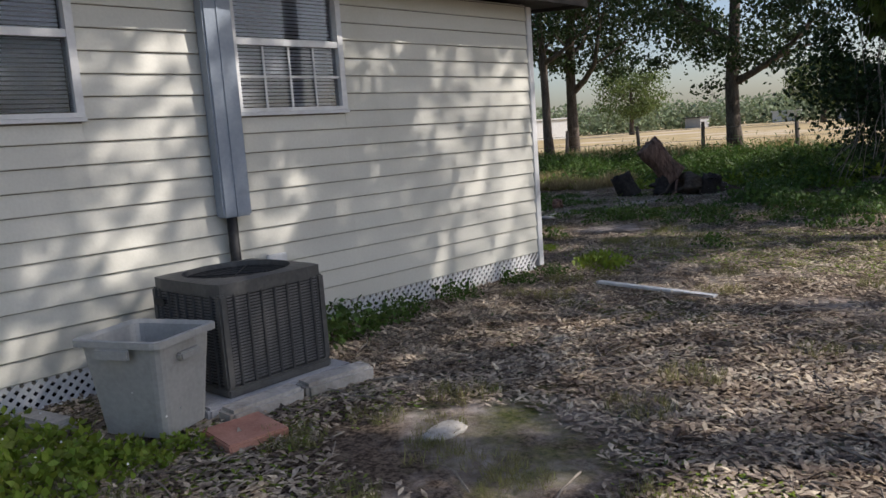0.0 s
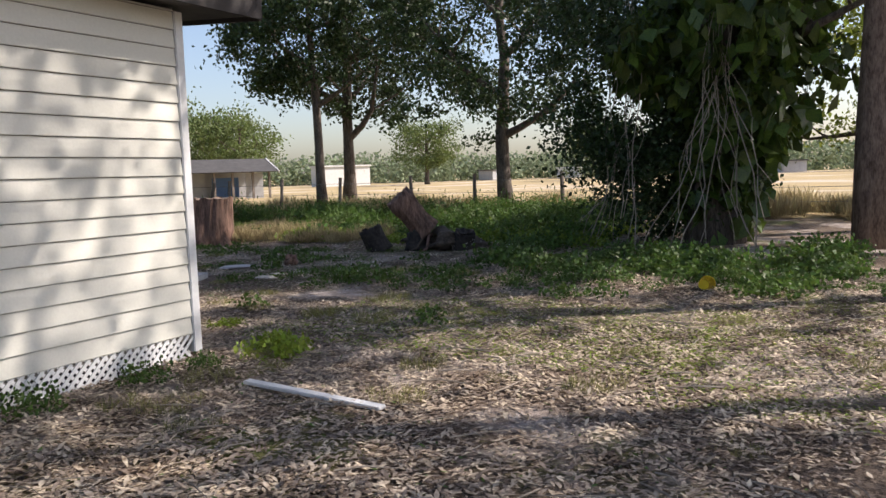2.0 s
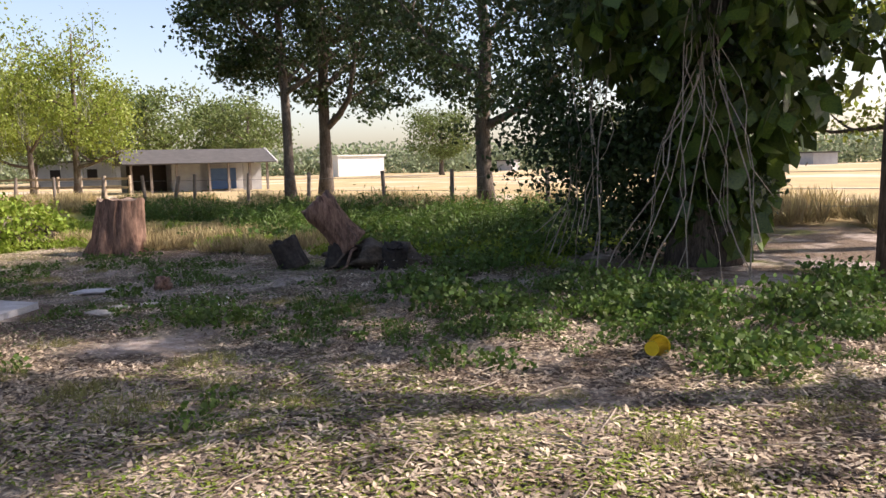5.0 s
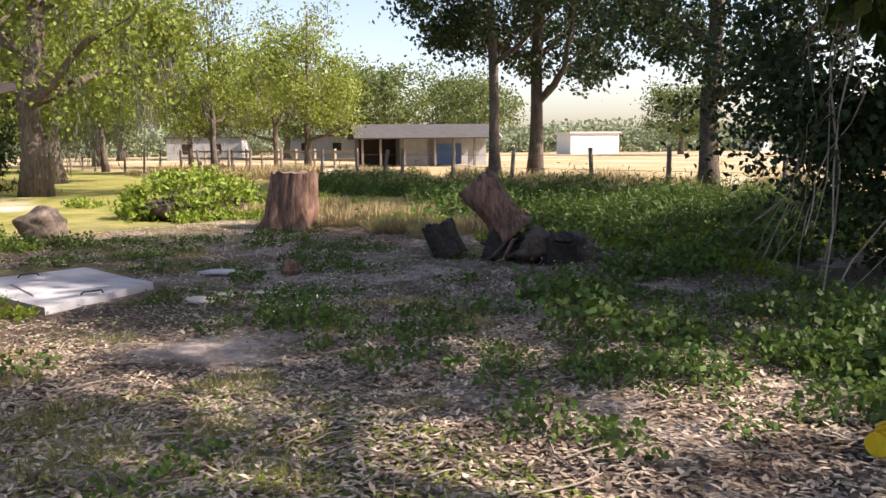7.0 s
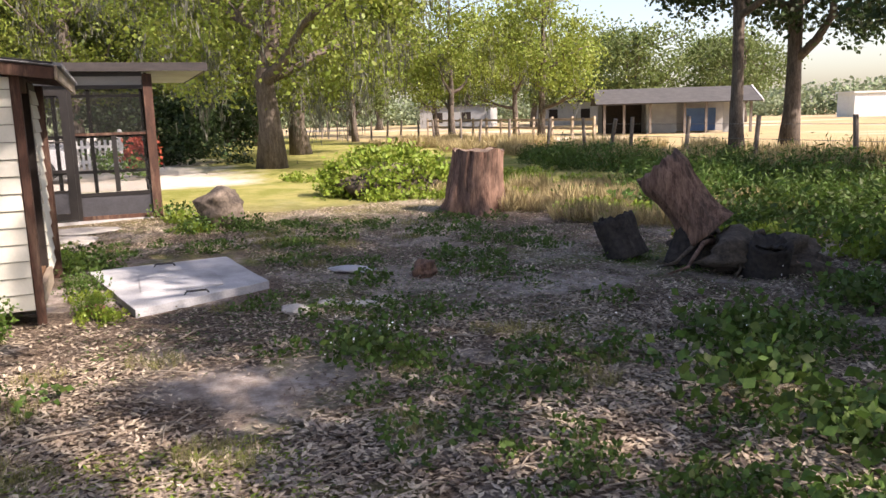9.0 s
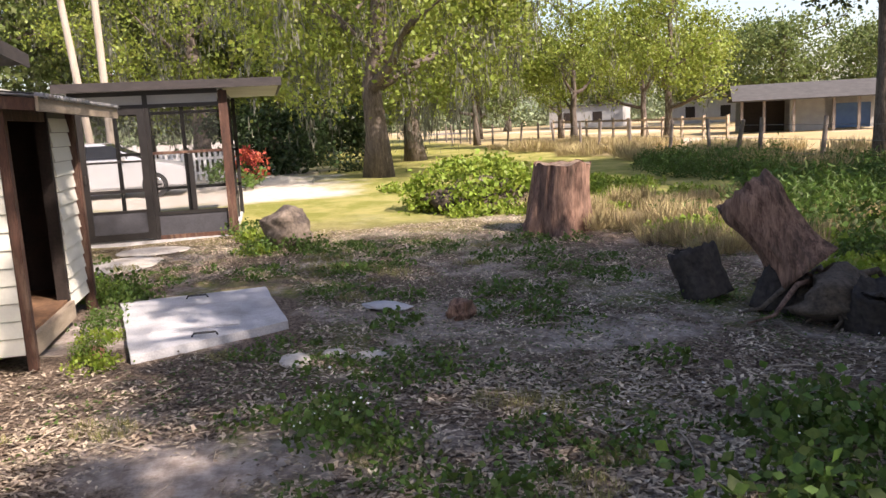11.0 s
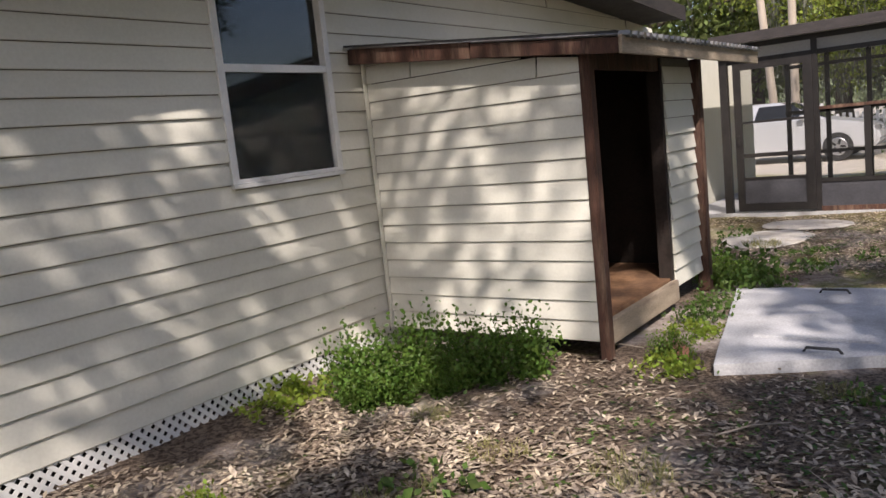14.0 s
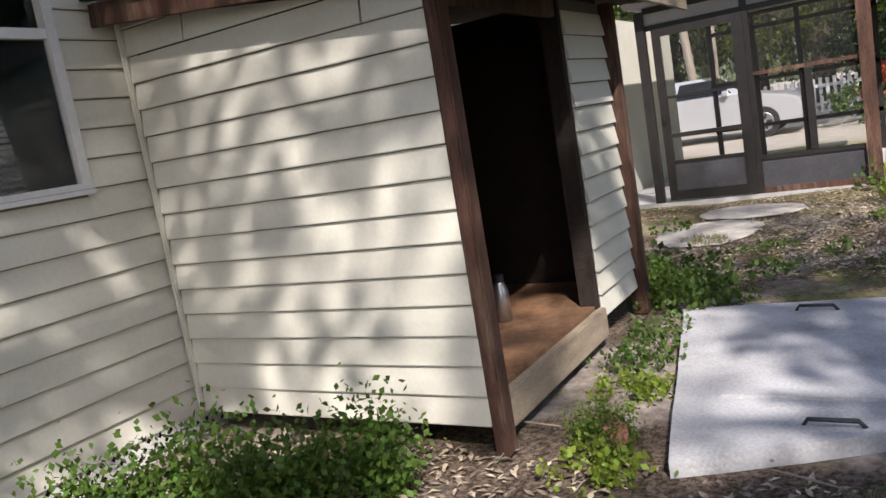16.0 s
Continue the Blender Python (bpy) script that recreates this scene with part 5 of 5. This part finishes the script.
for x, y, s in ((-3.5, 2.95, 0.8), (-3.75, 2.85, 0.9), (-3.4, 3.2, 0.6), (-4.0, 3.0, 0.8), (-3.6, 3.15, 0.6), (-4.3, 2.9, 0.8), (-3.2, 2.8, 0.7), (-3.4, 3.4, 0.5)):
    weed("lime", x, y, s * 0.9)
strew("tuft", 60, -4.2, 1.5, 4.0, 11.5, 0.25, 0.55)
strew("tuft", 40, -3.6, 0.4, 2.4, 4.4, 0.25, 0.5)
strew("tuft", 50, -12, -3.5, 9, 14, 0.3, 0.6, slab_free)
strew("low", 34, -12.6, -6.2, 11.0, 15.2, 0.4, 0.85, slab_free)
strew("low", 16, -11.5, -8.0, 9.9, 10.4, 0.3, 0.5, lambda x, y: x < -9.9 or x > -7.6)
strew("broad", 14, -4.9, -1.2, 12.6, 14.6, 0.35, 0.8)
strew("low", 10, -5.2, -1.0, 11.6, 14.5, 0.5, 0.9)

# overgrown brush mound
bmn = lump("brush_mound", -15.4, 15.2, (0.95, 0.75, 0.42), 0.06, "brushwood", "mound of cut brush overgrown with green vines", "mound", 31, 0.35)
for k in range(40):
    q, r = random.random() * 6.283, random.uniform(0.3, 0.95)
    part("stick", tube([(r * math.cos(q), r * math.sin(q) * 0.8, 0.05), (r * 0.6 * math.cos(q + 0.4), r * 0.5 * math.sin(q + 0.4), random.uniform(0.4, 0.62)), (r * math.cos(q + 0.9), r * 0.8 * math.sin(q + 0.9), random.uniform(0.2, 0.6))], [0.014, 0.011, 0.005], 5), M["root"], bmn)
pt, _ = clumps(80, (-0.15, 0.1, 0.3), (1.2, 0.95, 0.55), 0.16, 70, 0.8, -0.1)
pt = pt[pt[:, 2] > 0.02]
part("vine_cover", leaf_mesh(pt, rng.uniform(0.06, 0.13, len(pt)), M["weed_lime"], 0.1), None, bmn)

# dead leaves
def litter(n, x0, x1, y0, y1, s0, s1, name, mat, label):
    x, y = rng.uniform(x0, x1, n), rng.uniform(y0, y1, n)
    keep = np.array([noise.noise((a * 0.6, b * 0.6, 5)) > -0.5 + 0.3 * random.random() for a, b in zip(x, y)]) & ~((x < EX + 0.03) & (y < NY + 0.03)) & ~((x < SX) & (x > -10.4) & (y < 11.6))
    x, y = x[keep], y[keep]
    z = np.array([0.035 * noise.noise((a * 0.5, b * 0.5, 0)) + 0.02 * noise.noise((a * 1.9, b * 1.9, 3)) for a, b in zip(x, y)])
    c = np.stack([x, y, z + 0.004], axis=1)
    m = len(c)
    a = rng.random(m) * 6.283
    L = rng.uniform(s0, s1, m)
    d = np.stack([np.cos(a), np.sin(a), rng.normal(0, 0.22, m)], 1) * L[:, None]
    s = np.stack([-np.sin(a), np.cos(a), rng.normal(0.25, 0.3, m)], 1) * L[:, None]
    v = np.empty((m, 4, 3))
    v[:, 0], v[:, 1], v[:, 2], v[:, 3] = c, c + d * 0.5 + s * 0.2, c + d, c + d * 0.5 - s * np.array((0.2, 0.2, -0.2))
    tagged(new(name, quads(v, M[mat])), label, "leaf litter", kind="stuff")


litter(190000, -6.5, 3.0, 3.0, 14.5, 0.025, 0.066, "leaf_litter", "litter", "dry brown and pale fallen leaves over the yard")
litter(65000, -14, -4, 8.2, 17, 0.025, 0.062, "leaf_litter", "litter", "dry fallen leaves round the stumps")
litter(45000, -4.2, 1.8, 2.2, 6.5, 0.03, 0.075, "leaf_litter", "litter", "pale dry leaves beside the house")
litter(9000, -14, 2, 3.0, 16, 0.02, 0.05, "ground_greens", "weed", "small green leaves sprouting through the litter")

litter(16000, -4.0, 1.0, 2.2, 4.6, 0.02, 0.045, "ground_greens", "weed_lime", "yellow-green grass blades in the litter")
litter(12000, -5.0, -1.2, 8.6, 11.0, 0.02, 0.045, "ground_greens", "weed_lime", "yellow-green grass blades in the litter")
litter(9000, -1.5, 2.0, 8.0, 12.0, 0.02, 0.045, "ground_greens", "weed_lime", "yellow-green grass blades in the litter")


litter(14000, -13.0, -6.0, 10.0, 16.5, 0.02, 0.05, "ground_greens", "weed", "small green leaves sprouting round the slab")


def twigs(n, x0, x1, y0, y1):
    """Thin fallen sticks, each a short bent bar."""
    bm = bmesh.new()
    for _ in range(n):
        x, y, a, l = random.uniform(x0, x1), random.uniform(y0, y1), random.random() * 6.283, random.uniform(0.08, 0.4)
        dx, dy, w = math.cos(a) * l / 2, math.sin(a) * l / 2, random.uniform(0.002, 0.006)
        z = 0.035 * noise.noise((x * 0.5, y * 0.5, 0)) + 0.02 * noise.noise((x * 1.9, y * 1.9, 3)) + 0.012
        k = random.uniform(-0.25, 0.25)
        tube([(x - dx, y - dy, z), (x - dy * k, y + dx * k, z + 0.012), (x + dx, y + dy, z)], [w, w, w * 0.5], 4, bm)
    tagged(part("fallen_twigs", bm, M["root"]), "thin dry twigs scattered on the litter", "twigs", kind="stuff")


twigs(420, -4.2, 1.6, 2.8, 12.5)
twigs(260, -8.5, -1.5, 9.5, 15.0)

# thicket under the live oaks
pt = np.concatenate([clumps(60, (-31.0 + 0.4 * k, 9.6 + 1.25 * k, 1.1), (1.2, 1.0, 1.5), 0.3, 70, 0.3)[0] for k in range(5)])
pt = pt[pt[:, 2] > 0.0]
tagged(new("thicket", leaf_mesh(pt, rng.uniform(0.1, 0.2, len(pt)), M["leaf_dark"], 0.2)), "dark thicket of shrubs under the live oaks", "shrubs", kind="stuff")

# small white flowers on the weeds
fl = np.concatenate([np.array((x, y, 0)) + rng.normal(size=(n, 3)) * np.array((r, r, 0.05)) + np.array((0, 0, h)) for x, y, n, r, h in ((-5.7, 11.7, 45, 0.25, 0.24), (-4.8, 13.6, 40, 0.4, 0.32), (-3.7, 3.0, 30, 0.3, 0.2))])
tagged(new("weed_flowers", leaf_mesh(fl, rng.uniform(0.008, 0.018, len(fl)), M["flower"], 0, 0.5)), "tiny white flowers on the weeds", "flowers", kind="stuff")

# ---- beyond the yard ----
def fence_post(h=1.25, r=0.06):
    return mesh_of(tube([(0, 0, -0.1), (0.02, 0, h * 0.5), (0.0, 0.02, h)], [r, r * 0.95, r * 0.85], 9, rough=0.2), M["post"])


fence = empty("wire_fence", 0, 24.3)
tagged(fence, "old wooden-post wire fence along the dry field", "fence")
pm = fence_post()
for i in range(26):
    ob = part("fence_post", pm, None, fence)
    ob.matrix_basis = pose(-58 + i * 2.5 + random.uniform(-0.3, 0.3), random.uniform(-0.1, 0.1), 0, random.gauss(0, 3), random.gauss(0, 3), 0)
for z in (0.35, 0.7, 1.05):
    part("fence_wire", tube([(-58, 0, z), (6, 0, z)], [0.006, 0.006], 4), M["wire"], fence)
ob = tagged(part("leaning_post", tube([(0, 0, 0), (0.35, 0, 1.2)], [0.07, 0.06], 8), M["post"]), "weathered brace post leaning at the fence", "post")
ob.matrix_basis = pose(-21.3, 24.1, 0)

rail = empty("rail_fence", -48, 32)
tagged(rail, "pale timber rail fence across the sandy lot", "fence")
for i in range(12):
    part("rail_post", box(-8 + i * 2 - 0.06, -8 + i * 2 + 0.06, -0.06, 0.06, 0, 1.2), M["fadedwood"], rail)
for z in (0.6, 1.05):
    part("rail", box(-8, 14, -0.02, 0.02, z - 0.06, z + 0.06), M["fadedwood"], rail)


def barn():
    b = empty("barn", -41.0, 42.2, 0, 60)
    b.scale = (0.76, 0.76, 0.76)
    tagged(b, "long low open-sided barn with pale metal roof", "barn")
    w, d, hw, hr = 5.6, 3.2, 2.45, 3.55
    part("back_wall", box(-w, w, d - 0.1, d, 0, hw), M["barnwall"], b)
    part("stall_wall", box(-2.0, 0.4, -0.6, -0.5, 0, 2.3), M["barnwall"], b)
    part("stall_wall", box(3.8, w - 0.2, -1.6, -1.5, 0, 2.3), M["barnwall"], b)
    part("blue_tarp", box(1.0, 3.4, -0.7, -0.6, 0.1, 1.9), M["blue"], b)
    # A near-black sheet stands for the shade inside the open bay.
    part("bay_shade_sheet", box(-w + 0.2, -2.2, 0.8, 0.9, 0, 2.3), M["inner"], b)
    for x in (-w + 0.1, -4, -2, 0.6, 2.2, 4, w - 0.1):
        part("barn_post", box(x - 0.09, x + 0.09, -d, -d + 0.18, 0, hw), M["post"], b)
    for s in (-1, 1):
        part("roof_slope", beam((0, s * (d + 0.5), hw - 0.1), (0, 0, hr), 2 * w + 1.2, 0.08), M["barnroof"], b)
    bm = bmesh.new()
    for x in (w + 0.1, w + 0.2):
        bm.faces.new([bm.verts.new(c) for c in ((x, -d, hw), (x, d, hw), (x, 0, hr - 0.1))])
    part("gable", bm, M["barnwall"], b)
    part("gable_trim", beam((w + 0.65, -d - 0.5, hw - 0.12), (w + 0.65, 0, hr), 0.08, 0.2), M["white"], b)
    part("gable_trim", beam((w + 0.65, d + 0.5, hw - 0.12), (w + 0.65, 0, hr), 0.08, 0.2), M["white"], b)


barn()


def outbuilding(x, y, rz, w, d, h, mat, label):
    b = empty("outbuilding", x, y, 0, rz)
    tagged(b, label, "building")
    part("wall", box(-w / 2, w / 2, -d / 2, d / 2, 0, h), M[mat], b)
    part("roof", box(-w / 2 - 0.2, w / 2 + 0.2, -d / 2 - 0.2, d / 2 + 0.2, h, h + 0.18), M["white" if mat == "white" else "barnroof"], b)
    for k in (-0.3, 0.1)[: 2 if mat == "barnwall" and h > 2 else 0]:
        # Openings are near-black boxes on the wall, coloured as interior shade.
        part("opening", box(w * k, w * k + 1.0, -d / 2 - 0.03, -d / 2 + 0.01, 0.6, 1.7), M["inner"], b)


outbuilding(-64.5, 89.5, 66, 6.8, 4, 2.6, "white", "white box trailer parked in the field")
outbuilding(-76, 58, 40, 9, 5, 2.4, "barnwall", "pale low farm building behind trees")
outbuilding(-84, 47, 55, 8, 5, 2.3, "barnwall", "pale low farm building behind trees")
for i in range(6):
    outbuilding(-56 + i * 11, 118 + (i * 7) % 12, 10 * i, 2.5 + i % 3, 3, 1.5, "white" if i % 2 else "barnwall", "small pale building across the field")

# tree line round the horizon
def far_line():
    pts, sizes = [], []
    for i in range(150):
        a = radians(40 + i * 1.35)
        r = 128 + 16 * noise.noise((i * 0.3, 0, 0))
        h = 4.6 + 2.6 * noise.noise((i * 0.45, 3, 0))
        n = 600
        q = rng.normal(size=(n, 3)) * np.array((3.0, 3.0, h * 0.33)) + np.array((r * math.cos(a), 12 + r * math.sin(a), h * 0.5))
        q[:, 2] = h * rng.beta(1.2, 1.5, n)
        pts.append(q)
    pts = np.concatenate(pts)
    tagged(new("far_tree_line", leaf_mesh(pts, rng.uniform(0.4, 0.9, len(pts)), M["leaf_far_haze"], 0.2)), "hazy green tree line beyond the field", "trees", kind="stuff")


far_line()


# ---- car, picket fence, poles ----
def car():
    c = empty("car", -24.1, 7.2, 0, 0)
    tagged(c, "silver four-door sedan parked on the sandy drive", "car")
    low = [(-2.25, 0.42), (-2.28, 0.75), (-2.15, 0.98), (-1.6, 1.02), (1.05, 0.98), (1.95, 0.82), (2.22, 0.68), (2.28, 0.42), (2.1, 0.25), (-2.1, 0.25)]
    cab = [(-1.75, 1.0), (-1.1, 1.40), (-0.6, 1.45), (0.15, 1.43), (1.15, 0.97)]

    def prism(poly, half, top=None):
        bm = bmesh.new()
        rows = [[bm.verts.new((s * (half if top is None or z < 1.1 else top), y, z)) for y, z in poly] for s in (-1, 1)]
        n = len(poly)
        for k in range(n):
            bm.faces.new((rows[0][k], rows[0][(k + 1) % n], rows[1][(k + 1) % n], rows[1][k]))
        bm.faces.new(rows[0])
        bm.faces.new(list(reversed(rows[1])))
        return bm

    bm = prism(low, 0.87)
    bmesh.ops.bevel(bm, geom=bm.edges[:], offset=0.05, segments=2, affect="EDGES", clamp_overlap=True)
    part("body", bm, M["carpaint"], c, smooth=False)
    part("cabin", prism(cab, 0.80, 0.62), M["carpaint"], c)
    for s in (-1, 1):
        for y0, y1 in ((-1.3, -0.5), (-0.42, 0.55)):
            bm = bmesh.new()
            q = [(s * 0.805, y0, 1.03), (s * 0.805, y1 + 0.25 * (y1 > 0), 1.03), (s * 0.655, y1 - 0.12, 1.37), (s * 0.655, y0 + 0.1, 1.37)]
            bm.faces.new([bm.verts.new(v) for v in q])
            bmesh.ops.solidify(bm, geom=bm.faces[:], thickness=0.012)
            part("side_window", bm, M["carglass"], c)
        part("headlight", box(s * 0.5, s * 0.82, 2.13, 2.25, 0.6, 0.74, 0.02), M["chrome"], c)
        part("door_handle", box(s * 0.868, s * 0.9, -0.55, -0.38, 0.8, 0.84), M["carpaint"], c)
        part("side_mirror", box(s * 0.85, s * 1.0, 0.62, 0.75, 0.98, 1.1, 0.02), M["carpaint"], c)
        for y in (-1.35, 1.4):
            w = part("wheel", tube([(s * 0.70, y, 0.32), (s * 0.885, y, 0.32)], [0.32, 0.32], 24), M["tyre"], c)
            part("rim", tube([(s * 0.88, y, 0.32), (s * 0.895, y, 0.32)], [0.21, 0.19], 20), M["chrome"], w)
            for k in range(5):
                a = k * 1.2566
                part("spoke_gap", beam((s * 0.897, y + 0.05 * math.cos(a), 0.32 + 0.05 * math.sin(a)), (s * 0.897, y + 0.17 * math.cos(a), 0.32 + 0.17 * math.sin(a)), 0.006, 0.05), M["tyre"], w)
    part("windscreen", beam((0, 0.2, 1.41), (0, 1.12, 1.0), 1.2, 0.02), M["carglass"], c)


car()
pk = empty("picket_fence", -27.2, 8.2)
tagged(pk, "white picket fence at the front of the lot", "fence")
bm = box(-0.012, 0.012, -0.04, 0.04, 0.12, 0.98)
pkm = mesh_of(bm, M["white"])
for i in range(36):
    ob = part("picket", pkm, None, pk)
    ob.matrix_basis = pose(0.03, -3.4 + i * 0.16, 0.02 * (i % 2), 0, 0, 0)
for z in (0.35, 0.8):
    part("fence_rail", box(-0.03, 0.012, -3.5, 2.3, z - 0.04, z + 0.04), M["white"], pk)
for y in (-3.5, -0.6, 2.32):
    part("fence_post", box(-0.06, 0.06, y - 0.06, y + 0.06, 0, 1.3, 0.01), M["white"], pk)
rb = empty("red_bush", -24.0, 10.9)
tagged(rb, "small bush with red flowers by the drive", "bush")
pt, _ = clumps(14, (0, 0, 0.6), (0.4, 0.4, 0.5), 0.14, 30, 0.5, -2)
part("foliage", leaf_mesh(pt, rng.uniform(0.08, 0.16, len(pt)), M["redleaf"], 0.1), None, rb)
pt, _ = clumps(20, (0.4, -0.3, 0.4), (0.8, 0.8, 0.4), 0.14, 30, 0.5, -2)
part("green_foliage", leaf_mesh(pt, rng.uniform(0.08, 0.16, len(pt)), M["weed"], 0.1), None, rb)
for x, y, lean in ((-27.5, 6.9, 0), (-27.9, 6.35, 0.5)):
    u = empty("utility_pole", x, y)
    tagged(u, "tall wooden utility pole with wires", "pole", group="utility poles")
    u.scale = (0.75, 0.75, 0.9)
    part("pole_shaft", tube([(0, 0, 0), (0, -lean, 5), (0, -lean * 2, 10)], [0.16, 0.14, 0.11], 12), M["pole"], u)
    part("crossarm", box(-0.06, 0.06, -1.1 - lean * 2, 1.1 - lean * 2, 9.2, 9.35), M["pole"], u)
wr = empty("overhead_wires", -28, 6.6)
tagged(wr, "thin overhead utility wires", "wires")
for z in (7.6, 8.0, 8.4):
    part("wire", tube([(0, -40, z), (-1, -20, z - 0.6), (0, 0, z)], [0.015] * 3, 4), M["wire"], wr)
part("wire", tube([(0.5, 0, 7.2), (9, 1.0, 4.6), (17, 1.5, 3.0)], [0.012] * 3, 4), M["wire"], wr)
